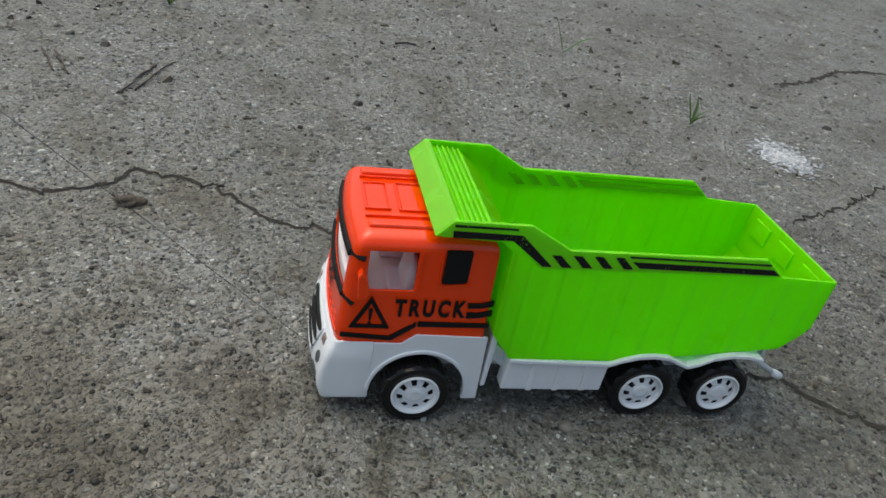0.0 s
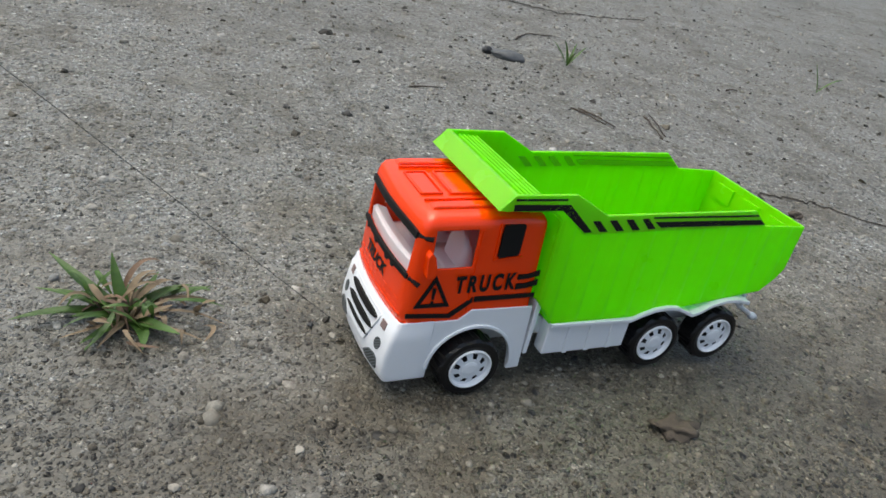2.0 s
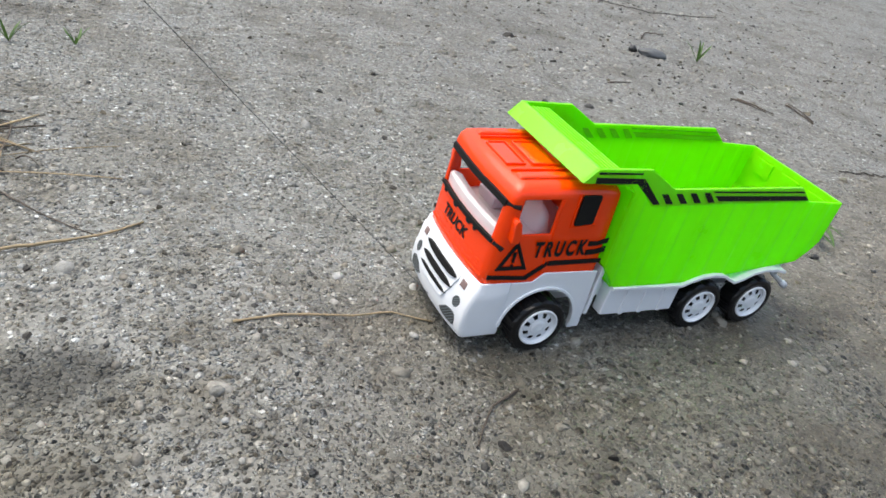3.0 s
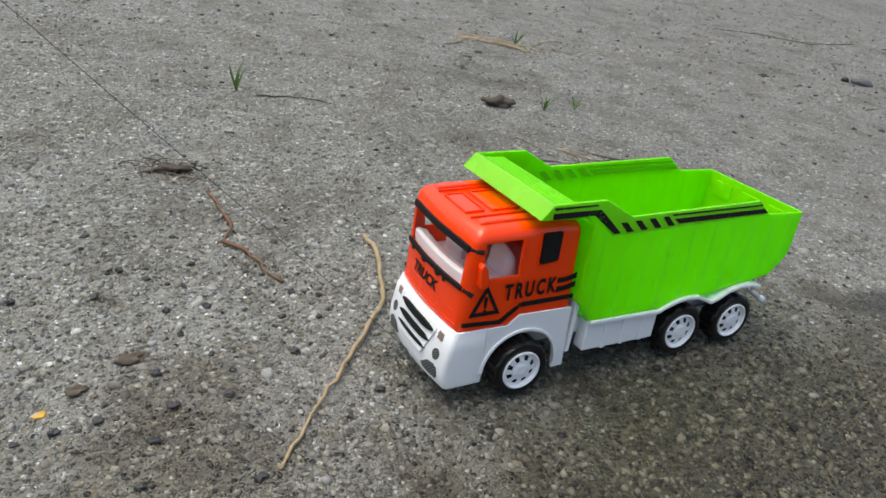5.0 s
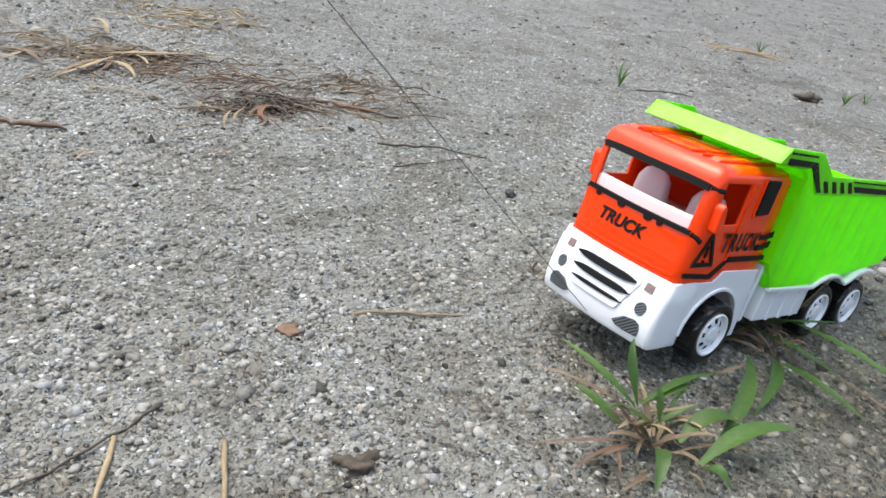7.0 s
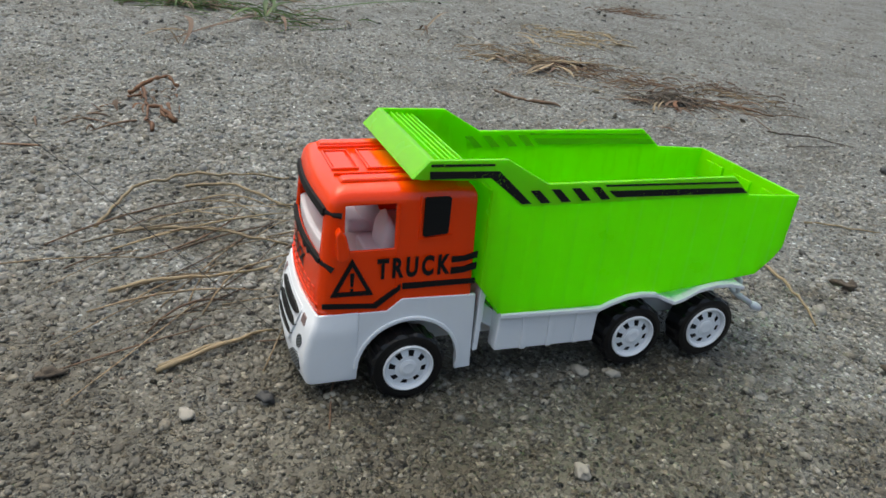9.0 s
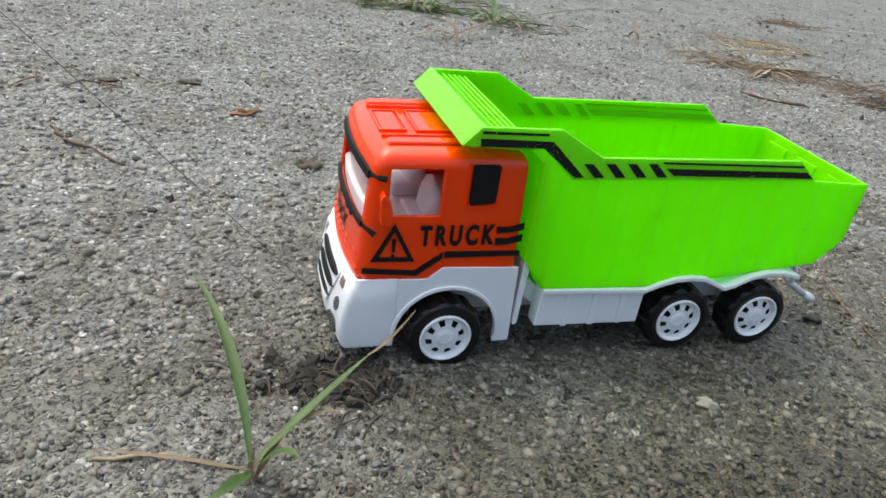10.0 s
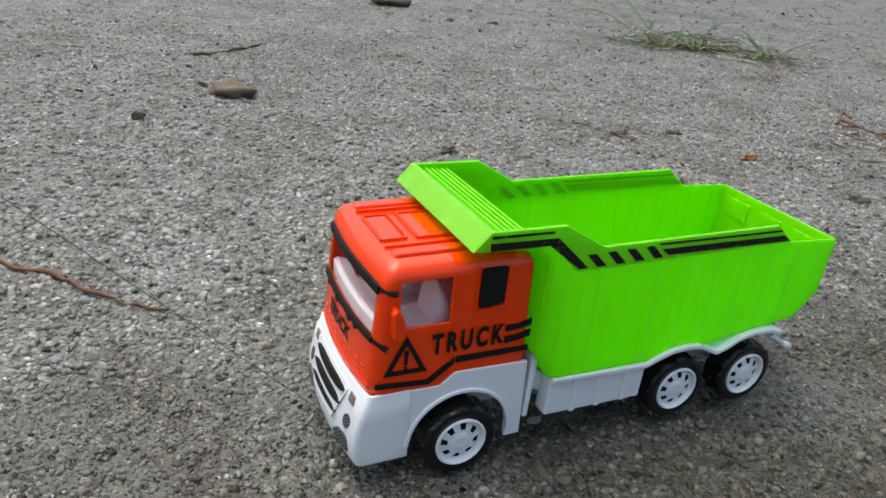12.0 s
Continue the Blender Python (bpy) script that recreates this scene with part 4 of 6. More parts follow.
def wheel_meshes():
    # tyre: tread blocks by alternating shoulder radius; outer face towards -y
    n = 48
    bm = bmesh.new()
    rings = []
    prof = [(0.0092, -0.0048), (0.0112, -0.0052), (0.0128, -0.0049), (0.0139, -0.0038), (0.0139, 0.0038), (0.0128, 0.0050), (0.0096, 0.0048)]
    for j, (r, y) in enumerate(prof):
        ring = []
        for i in range(n):
            rr = r - (0.0007 if j in (3, 4) and (i // 2 + (j == 4)) % 2 else 0.0)
            a = 2 * math.pi * i / n
            ring.append(bm.verts.new((rr * math.cos(a), y, rr * math.sin(a))))
        rings.append(ring)
    for p, q in zip(rings, rings[1:]):
        for i in range(n):
            bm.faces.new((p[i], p[(i + 1) % n], q[(i + 1) % n], q[i]))
    bm.faces.new(rings[-1])
    tyre = mesh_of("wheel", bm, TYRE)
    # rim: outer ring, eight slots and hub
    bm = bmesh.new()
    lathe(bm, [(0.0093, -0.0040), (0.0094, -0.0054), (0.0089, -0.0057), (0.0083, -0.0052), (0.0080, -0.0040)], 40, cap=False)
    k = 72
    ra, rb = [0.0080, 0.0070, 0.0049, 0.0036], -0.0040
    rr = [[bm.verts.new((r * math.cos(2 * math.pi * i / k), rb - (0.0008 if r < 0.005 else 0.0), r * math.sin(2 * math.pi * i / k))) for i in range(k)] for r in ra]
    for j in range(3):
        for i in range(k):
            if j == 1 and i % 9 in (0, 1, 2, 3):
                continue
            bm.faces.new((rr[j][i], rr[j][(i + 1) % k], rr[j + 1][(i + 1) % k], rr[j + 1][i]))
    bm.faces.new(rr[3])
    rim = mesh_of("rim", bm, WHITE, False)
    bm = bmesh.new()
    lathe(bm, [(0.0036, -0.0044), (0.0033, -0.0051), (0.0021, -0.0054), (0.0008, -0.0053)], 20)
    hub = mesh_of("hub", bm, WHITE)
    bm = bmesh.new()
    lathe(bm, [(0.0088, -0.0016), (0.0088, -0.0012)], 32)
    back = mesh_of("rim_back", bm, DARK)
    return tyre, rim, hub, back


def build_truck():
    truck = tagged(new("toy_dump_truck"), "orange and lime green plastic toy dump truck on white chassis", "toy truck")
    build_cab(truck)
    build_cab_base(truck)
    build_bed(truck)
    build_chassis(truck)
    tyre, rim, hub, back = wheel_meshes()
    wheels = []
    for s in (-1, 1):
        for x, y in WHEELS:
            w = new("wheel", tyre)
            w.parent = truck
            tagged(w, "black ribbed toy tyre with white slotted rim")
            for nm, me in (("rim", rim), ("hub", hub), ("rim_back", back)):
                o = new(nm, me)
                o.parent = w
            wheels.append((w, x, s * y, s))
    bm = bmesh.new()
    pts = [(0, 0, 0), (0, 0.0, 0.2), (0, 0.0, 0.5), (0, 0, 0.9)]
    tube(bm, pts, 0.00015, 5)
    string = part("pull_string", bm, THREAD, truck, "thin dark pull thread tied to the bumper")
    return truck, wheels, string


truck, wheels, pull_string = build_truck()


# ---------------------------------------------------------------- things on the ground
def ribbon(bm, points, widths, fold=0.45):
    """A folded leaf blade along points."""
    rows, pts = [], [Vector(p) for p in points]
    for i, p in enumerate(pts):
        d = (pts[min(i + 1, len(pts) - 1)] - pts[max(i - 1, 0)]).normalized()
        u = d.cross(Vector((0, 0, 1)))
        u = u.normalized() if u.length > 0.05 else Vector((1, 0, 0))
        n = u.cross(d).normalized()
        w = widths[i]
        rows.append([bm.verts.new(p - u * w + n * w * fold), bm.verts.new(p), bm.verts.new(p + u * w + n * w * fold)])
    for a, b in zip(rows, rows[1:]):
        for k in (0, 1):
            bm.faces.new((a[k], a[k + 1], b[k + 1], b[k]))


def blade(parent, dx, dy, rise, width, mat, arch=0.4, start=(0, 0, 0), name="blade"):
    """One arching blade from the plant's base to a tip at (dx, dy, rise)."""
    bm = bmesh.new()
    n = 9
    pts, ws = [], []
    side = Vector((-dy, dx, 0)) * random.uniform(-0.12, 0.12)
    length = math.hypot(dx, dy)
    for i in range(n):
        t = i / (n - 1)
        top = rise * t + arch * length * 4 * t * (1 - t) * 0.5
        p = Vector(start) + Vector((dx * t, dy * t, max(0.0008, top))) + side * math.sin(math.pi * t)
        pts.append(p)
        ws.append(width * min(1.0, 0.4 + 2.2 * t) * (1 - t ** 2.6) + 0.00012)
    ribbon(bm, pts, ws)
    ob = part(name, bm, mat, parent, smooth=True)
    return ob


def grass_plant(x, y, greens, dries, label, stem=0.010):
    """A tuft: green blades (dx, dy, rise, width), dry ones lying about, and a crown of stems."""
    root = tagged(new("grass_plant"), label, "grass", "grass plants")
    root.matrix_basis = pose(x, y, gz(x, y))
    for dx, dy, rise, width in greens:
        blade(root, dx, dy, rise, width, LEAF, 0.09)
    for dx, dy, rise, width in dries:
        blade(root, dx, dy, rise, width, DRY, 0.18, name="dry_blade")
    bm = bmesh.new()
    for k in range(5):
        a = k * 1.3
        tube(bm, [(0.002 * math.cos(a), 0.002 * math.sin(a), -0.001), (0.004 * math.cos(a), 0.004 * math.sin(a), stem * 0.5), (0.007 * math.cos(a), 0.007 * math.sin(a), stem)], [0.0011, 0.0009, 0.0006], 5)
    part("crown", bm, DRY, root, "straw-coloured stem base", smooth=True)
    return root


def plant_root(x, y, label):
    root = tagged(new("grass_plant"), label, "grass", "grass plants")
    root.matrix_basis = pose(x, y, gz(x, y))
    return root


def leaf(parent, mat, width, start, tip, arch, bow):
    """One blade or stalk from start to tip, arched upward and bowed sideways."""
    a, b = Vector(start), Vector(tip)
    d = b - a
    side = Vector((-d.y, d.x, 0)) * bow
    pts, ws = [], []
    for i in range(11):
        t = i / 10
        hump = 4 * t * (1 - t)
        pts.append(a + d * t + side * hump + Vector((0, 0, arch * hump + 0.0004)))
        ws.append(width * min(1.0, 0.22 + 2.2 * t) * (1 - t ** 3.0) + 0.0002)
    bm = bmesh.new()
    ribbon(bm, pts, ws)
    return part("blade" if mat == LEAF else "stalk", bm, mat, parent, smooth=True)


def sprout(x, y, height, count, mat, label):
    root = tagged(new("grass_sprout"), label, "grass", "grass sprouts")
    root.matrix_basis = pose(x, y, gz(x, y))
    for k in range(count):
        a = 2.4 * k + random.uniform(-0.4, 0.4)
        r = height * random.uniform(0.35, 0.8)
        blade(root, r * math.cos(a), r * math.sin(a), height * random.uniform(0.5, 1.0), height * 0.035 + 0.0004, mat, 0.3)
    return root


def bar(name, points, radius, mat, label, category, lift=0.0, sides=6, wobble=0.5):
    """A twig, straw or root lying on the ground along points in x and y."""
    fine, rad = [], []
    for i in range(len(points) - 1):
        (x0, y0), (x1, y1) = points[i], points[i + 1]
        n = max(2, int(math.hypot(x1 - x0, y1 - y0) / 0.006))
        for k in range(n + (i == len(points) - 2)):
            t = k / n
            fine.append((x0 + (x1 - x0) * t, y0 + (y1 - y0) * t))
    ox, oy = fine[0]
    out = []
    for i, (x, y) in enumerate(fine):
        x += random.uniform(-1, 1) * radius * wobble
        y += random.uniform(-1, 1) * radius * wobble
        bow = lift * math.sin(math.pi * i / max(1, len(fine) - 1))
        out.append((x - ox, y - oy, gz(x, y) + radius * 0.7 + bow))
        rad.append(radius * (random.uniform(0.45, 1.7) if wobble > 1.5 else random.uniform(0.8, 1.15)) * (1 - 0.5 * i / len(fine)))
    bm = bmesh.new()
    tube(bm, out, rad, sides)
    ob = tagged(new(name, mesh_of(name, bm, mat, True)), label, category, name.replace("_", " ") + "s on the sand")
    ob.location = (ox, oy, 0)
    return ob


def lump(name, x, y, sx, sy, sz, mat, label, category, rough=0.22, turn=0.0):
    """A stone or clod with an uneven outline, bedded in the sand."""
    bm = bmesh.new()
    bmesh.ops.create_icosphere(bm, subdivisions=3, radius=1.0)
    off = Vector((x * 37, y * 53, 0))
    for v in bm.verts:
        k = 1 + rough * noise.noise(v.co * 1.3 + off) * 1.6 + rough * 0.5 * noise.noise(v.co * 4 + off)
        v.co = Vector((v.co.x * sx, v.co.y * sy, v.co.z * sz)) * k
    many = {"dark_pebble": "dark pebbles in the sand", "pale_pebble": "pale pebbles in the sand", "soil_clod": "soil clods on the sand", "leaf_scrap": "leaf scraps on the sand", "dead_leaf": "small dead leaves"}
    ob = tagged(new(name, mesh_of(name, bm, mat, True)), label, category, many.get(name, ""))
    ob.matrix_basis = pose(x, y, gz(x, y) + sz * 0.45, 0, 0, turn)
    return ob


def litter(name, x, y, sx, sy, count, length, radius, mat, label, spread=180.0, heading=0.0, lift=0.004):
    """A drift of stiff dry stalks, too many to count."""
    bm = bmesh.new()
    for _ in range(count):
        cx, cy = x + random.gauss(0, sx), y + random.gauss(0, sy)
        a = radians(heading + random.uniform(-spread, spread))
        l = length * random.uniform(0.25, 1.25)
        bend = random.uniform(-0.5, 0.5) * random.random()
        r = radius * random.uniform(0.4, 1.1)
        ends = [gz(cx + k * math.cos(a) * l / 2, cy + k * math.sin(a) * l / 2) for k in (-1, 0, 1)]
        up = max(0.0, ends[1] - (ends[0] + ends[2]) / 2) + lift * random.random() ** 2
        pts = []
        for k in range(6):
            t = k / 5 - 0.5
            px, py = cx + math.cos(a) * l * t - math.sin(a) * bend * l * t * t, cy + math.sin(a) * l * t + math.cos(a) * bend * l * t * t
            pts.append((px, py, ends[0] + (ends[2] - ends[0]) * (t + 0.5) + r + up * (1 - 4 * t * t)))
        tube(bm, pts, [r * f for f in (0.8, 1, 1, 0.9, 0.7, 0.35)], 4)
    return tagged(new(name, mesh_of(name, bm, mat, True)), label, "plant litter", kind="stuff")


def crack(points, width):
    """A fissure: ragged ribbon coloured with the groove's shade, raised lip along one side."""
    fine = []
    for (x0, y0), (x1, y1) in zip(points, points[1:]):
        n = max(2, int(math.hypot(x1 - x0, y1 - y0) / 0.004))
        fine += [(x0 + (x1 - x0) * k / n + random.gauss(0, 0.0019), y0 + (y1 - y0) * k / n + random.gauss(0, 0.0019)) for k in range(n)]
    bm = bmesh.new()
    rows = []
    for i, (x, y) in enumerate(fine):
        a, b = fine[max(0, i - 1)], fine[min(len(fine) - 1, i + 1)]
        d = Vector((b[0] - a[0], b[1] - a[1], 0)).normalized()
        u = Vector((-d.y, d.x, 0))
        w = width * random.uniform(0.35, 1.2) * min(1.0, 0.25 + i / 6, 0.25 + (len(fine) - i) / 6)
        z = gz(x, y)
        rows.append([bm.verts.new((x + u.x * k, y + u.y * k, z + h)) for k, h in ((-w, 0.0004), (0, 0.0006), (w, 0.0011), (w * 1.7, 0.0002))])
    for a, b in zip(rows, rows[1:]):
        for k in range(3):
            bm.faces.new((a[k], a[k + 1], b[k + 1], b[k]))
    return part("crack", bm, FISSURE, ground, "dark ragged fissure in the packed sand")


random.seed(4)
# fissures
crack([(-0.25, 0.14), (-0.192, 0.132), (-0.173, 0.125), (-0.154, 0.13), (-0.14, 0.138), (-0.129, 0.154), (-0.112, 0.149), (-0.086, 0.144), (-0.072, 0.126), (-0.058, 0.11), (-0.039, 0.104), (-0.010, 0.100), (0.05, 0.08)], 0.0010)
crack([(0.150, 0.0), (0.188, -0.006), (0.194, -0.019), (0.207, -0.028), (0.235, -0.048)], 0.0009)
crack([(0.453, 0.444), (0.511, 0.469), (0.589, 0.527), (0.673, 0.543)], 0.0024)
crack([(0.288, 0.149), (0.356, 0.181), (0.426, 0.226)], 0.0009)
crack([(-0.22, 0.80), (-0.114, 0.782), (-0.03, 0.73), (0.148, 0.762)], 0.0024)

# packed white grit where lime was spilt
bm = bmesh.new()
for k in range(1500):
    a, r = random.uniform(0, 2 * math.pi), abs(random.gauss(0, 0.36))
    x, y = 0.352 + 0.036 * r * math.cos(a) + 0.014 * r * math.sin(a), 0.262 + 0.040 * r * math.sin(a) - 0.016 * r * math.cos(a)
    s = random.uniform(0.0006, 0.0019)
    bmesh.ops.create_icosphere(bm, subdivisions=1, radius=s, matrix=Matrix.Translation((x, y, gz(x, y) + 0.0004)) @ Matrix.Diagonal((1.6, 1.1, 0.4, 1)))
tagged(new("white_grit", mesh_of("white_grit", bm, QUARTZ, True)), "crumbly patch of white grit spilt on the sand", "grit", kind="stuff")

# stones and clods
lump("stone", -0.243, 0.478, 0.006, 0.005, 0.005, SOOT, "small black stone beside a flat stone", "stone", turn=20)
lump("stone", -0.224, 0.462, 0.019, 0.010, 0.006, SLATE, "flat dark grey stone lying on the sand", "stone", turn=-15)
for x, y, r in ((-0.426, 0.120, 0.0032), (-0.408, 0.281, 0.0030), (-0.313, 0.291, 0.0030), (-0.431, 0.004, 0.0038), (-0.488, 0.268, 0.0034), (-0.645, 0.031, 0.0046),
                (-1.385, 0.099, 0.0033), (-1.448, -0.003, 0.0036), (-1.458, 0.081, 0.0052), (-1.910, -0.239, 0.0044), (-1.273, 0.028, 0.0028), (-1.072, 0.027, 0.0025), (-2.234, -0.366, 0.0045), (-2.103, -0.379, 0.005)):
    lump("dark_pebble", x, y, r * 0.75, r * 0.6, r * 0.5, SOOT, "small blackish pebble on the sand", "pebble", 0.45, turn=random.uniform(0, 180))
for x, y, r in ((-0.607, 0.070, 0.0030), (-0.532, -0.072, 0.0033), (-0.574, -0.084, 0.0030), (-0.266, 0.236, 0.0040), (-1.221, 0.249, 0.0055), (-1.724, -0.010, 0.0048), (-1.790, -0.214, 0.0056), (-1.777, -0.215, 0.0054), (-1.803, -0.270, 0.0056), (-1.935, -0.248, 0.0048),
                (-2.016, -0.217, 0.0046), (-2.087, -0.231, 0.0062), (-1.981, -0.304, 0.0058), (-2.015, -0.252, 0.0062), (-2.128, -0.262, 0.004), (-2.507, -0.435, 0.0028), (-1.604, -0.091, 0.0036), (-1.553, -0.010, 0.0040)):
    lump("pale_pebble", x, y, r * 0.62, r * 0.50, r * 0.34, PALE, "pale sandy pebble half bedded in grit", "pebble", 0.4, turn=random.uniform(0, 180))
lump("soil_clod", -0.950, 0.325, 0.016, 0.009, 0.006, CLOD, "dark crumbly clod of soil", "clod", 0.7)
lump("soil_clod", -2.646, 0.023, 0.021, 0.011, 0.0085, EARTH, "flat sandy clod lying on the grit", "clod", 0.35, -8)
lump("soil_clod", -2.529, 0.616, 0.030, 0.014, 0.010, CLOD, "dark crumbly clod of soil", "clod", 0.4)
lump("soil_clod", -2.110, -0.117, 0.008, 0.006, 0.004, CLOD, "small dark crumb of soil", "clod", 0.5)
lump("soil_clod", -2.148, -0.112, 0.006, 0.005, 0.003, CLOD, "small dark crumb of soil", "clod", 0.5)
lump("soil_clod", -1.613, -0.119, 0.0055, 0.0038, 0.003, CLOD, "small dark crumb of soil", "clod", 0.9)
lump("soil_clod", -1.641, -0.206, 0.007, 0.005, 0.0028, CLOD, "small mossy crumb of soil", "clod", 0.6)
lump("soil_clod", -2.696, -0.063, 0.005, 0.004, 0.004, CLOD, "small dark crumb of soil", "clod", 0.5)
lump("soil_clod", -0.376, -0.080, 0.009, 0.006, 0.003, CLOD, "crumpled dark leaf scrap on the sand", "clod", 0.7)
lump("leaf_scrap", -0.128, 0.118, 0.0055, 0.004, 0.0025, CLOD, "dark rotten leaf scrap", "leaf", 0.5, 10)
lump("leaf_scrap", -1.619, -0.040, 0.0046, 0.004, 0.0010, RUST, "torn orange-brown leaf scrap", "leaf", 0.5)

for x, y in ((-1.281, 0.093), (-1.310, 0.063), (-1.322, 0.043), (-1.292, 0.027), (-1.288, 0.008), (-1.301, -0.018), (-1.297, -0.042), (-1.307, -0.060), (-1.322, -0.034), (-1.275, -0.041), (-1.241, -0.017), (-1.222, 0.008),
             (-1.217, 0.027), (-1.240, 0.012), (-1.230, 0.033), (-1.230, -0.023), (-1.213, -0.054), (-1.277, -0.010), (-1.340, -0.046), (-1.353, -0.049), (-1.325, -0.043), (-1.357, 0.044), (-1.275, 0.064), (-1.313, -0.083), (-1.273, -0.090)):
    r = random.uniform(0.0014, 0.0027)
    lump("dark_pebble", x, y, r * 0.85, r * 0.65, r * 0.55, SOOT, "tiny black pebble among pale grit", "pebble", 0.5, random.uniform(0, 180))
for x, y in ((-0.477, 0.020), (-0.490, 0.028), (-0.495, 0.068), (-0.444, 0.006), (-0.398, -0.016), (-0.399, -0.032), (-0.429, -0.052), (-0.436, -0.064), (-0.459, -0.061), (-0.516, 0.0), (-0.494, -0.014)):
    r = random.uniform(0.0012, 0.0025)
    lump("dark_pebble", x, y, r * 0.85, r * 0.65, r * 0.5, SOOT, "tiny black crumb on damp sand", "pebble", 0.5, random.uniform(0, 180))
lump("leaf_scrap", -1.345, -0.034, 0.0022, 0.0018, 0.0007, YELLOW, "tiny torn yellow leaf scrap", "leaf", 0.5)
lump("soil_clod", -1.310, -0.005, 0.0065, 0.0035, 0.0016, CLOD, "small dark crumb of soil", "clod", 0.6)
lump("soil_clod", -1.332, -0.022, 0.004, 0.003, 0.0016, CLOD, "small dark crumb of soil", "clod", 0.6)
lump("pale_pebble", -2.436, -0.394, 0.0032, 0.0018, 0.0014, PALE, "pale oblong pebble on the grit", "pebble", 0.3, 30)
for x, y, r in ((-2.459, -0.083, 0.005), (-2.303, 0.013, 0.004), (-1.986, -0.229, 0.0035), (-1.347, -0.119, 0.003)):
    lump("dead_leaf", x, y, r * 1.3, r * 0.7, r * 0.5, CLOD, "small crumpled dark leaf", "leaf", 0.7, random.uniform(0, 180))

lump("dead_leaf", -2.201, -0.03, 0.0065, 0.0038, 0.0030, ROOT, "small curled orange-brown leaf", "leaf", 0.7, 20)
lump("dead_leaf", -2.25, 0.024, 0.0060, 0.0034, 0.0026, CLOD, "small crumpled dark leaf", "leaf", 0.7, 10)
lump("soil_clod", -1.272, 0.181, 0.0085, 0.0050, 0.0034, CLOD, "dark brown clod tangled with rootlets", "clod", 0.8, -10)

# twigs and straws
for pts, r in (([(-0.149, 0.266), (-0.131, 0.323)], 0.0014), ([(-0.212, 0.321), (-0.194, 0.282)], 0.0016), ([(0.046, 0.428), (0.065, 0.432)], 0.0022), ([(-0.372, 0.339), (-0.337, 0.346)], 0.0014),
               ([(-0.179, 0.547), (-0.150, 0.58), (-0.11, 0.587)], 0.0022), ([(-0.219, 0.321), (-0.203, 0.282)], 0.0016), ([(-0.142, 0.312), (-0.158, 0.256)], 0.0018),
               ([(-0.696, -0.082), (-0.712, -0.090), (-0.727, -0.108)], 0.0011), ([(-1.183, 0.333), (-1.149, 0.330), (-1.121, 0.317)], 0.0014), ([(-1.517, 0.168), (-1.482, 0.157), (-1.447, 0.141)], 0.0014),
               ([(-1.518, 0.128), (-1.492, 0.131), (-1.466, 0.139)], 0.0008), ([(-1.670, -0.079), (-1.685, -0.092), (-1.723, -0.119)], 0.0010), ([(-2.465, -0.081), (-2.448, -0.090)], 0.0018),
               ([(-0.899, 0.096), (-0.876, 0.065), (-0.852, 0.042)], 0.0009)):
    bar("twig", pts, r * 0.58, BARK, "thin dark weathered twig on the sand", "twig", 0.001, wobble=0.9)
for pts, r in (([(-0.803, -0.031), (-0.778, -0.029), (-0.753, -0.030), (-0.734, -0.028), (-0.717, -0.036)], 0.0009),
               ([(-0.929, 0.026), (-0.894, 0.030), (-0.852, 0.039), (-0.831, 0.053)], 0.0012), ([(-1.590, -0.032), (-1.568, -0.036), (-1.543, -0.043)], 0.0010), ([(-1.684, -0.092), (-1.687, -0.109), (-1.692, -0.135)], 0.0014),
               ([(-0.207, -0.071), (-0.193, -0.076)], 0.0008), ([(-2.175, -0.354), (-2.156, -0.351), (-2.132, -0.353)], 0.0008)):
    bar("straw", pts, r * 0.75, STRAW, "dry yellow straw on the sand", "straw", 0.001)
bar("straw", [(-1.174, 0.080), (-1.173, 0.062), (-1.176, 0.049), (-1.186, 0.013), (-1.215, -0.026), (-1.243, -0.059), (-1.265, -0.088)], 0.0015, STRAW, "long curved tan grass stalk", "straw", 0.002)
for pts, r in (([(-1.252, 0.151), (-1.251, 0.123), (-1.249, 0.101), (-1.254, 0.083), (-1.246, 0.071), (-1.234, 0.041)], 0.0014), ([(-1.539, 0.260), (-1.510, 0.237), (-1.483, 0.221)], 0.0014), ([(-1.759, 0.219), (-1.735, 0.192), (-1.703, 0.183)], 0.0019),
               ([(-2.297, -0.092), (-2.280, -0.116), (-2.261, -0.124), (-2.241, -0.139)], 0.0013), ([(-2.696, -0.300), (-2.682, -0.302), (-2.653, -0.309), (-2.635, -0.323), (-2.620, -0.328), (-2.593, -0.334)], 0.0015), ([(-2.720, 0.151), (-2.688, 0.179), (-2.656, 0.238)], 0.0018)):
    bar("root_twig", pts, r * 0.85, ROOT if pts[0] in ((-2.696, -0.300), (-1.252, 0.151)) else RUST, "crooked red-brown rootlet on the grit", "twig", 0.001, wobble=1.7)

# dry curled leaves
crumpled = tagged(new("curled_leaf"), "crumpled dark brown dead leaf", "leaf")
crumpled.matrix_basis = pose(-2.432, -0.211, gz(-2.432, -0.211))
bm = bmesh.new()
bmesh.ops.create_icosphere(bm, subdivisions=4, radius=1.0)
for v in bm.verts:
    k = 1 + 0.75 * noise.noise(v.co * 1.4 + Vector((3, 1, 0))) + 0.35 * noise.noise(v.co * 4.5)
    v.co = Vector((v.co.x * 0.0095, v.co.y * 0.0065, v.co.z * 0.0062 + 0.003)) * k
part("leaf_fold", bm, RUST, crumpled, smooth=True)
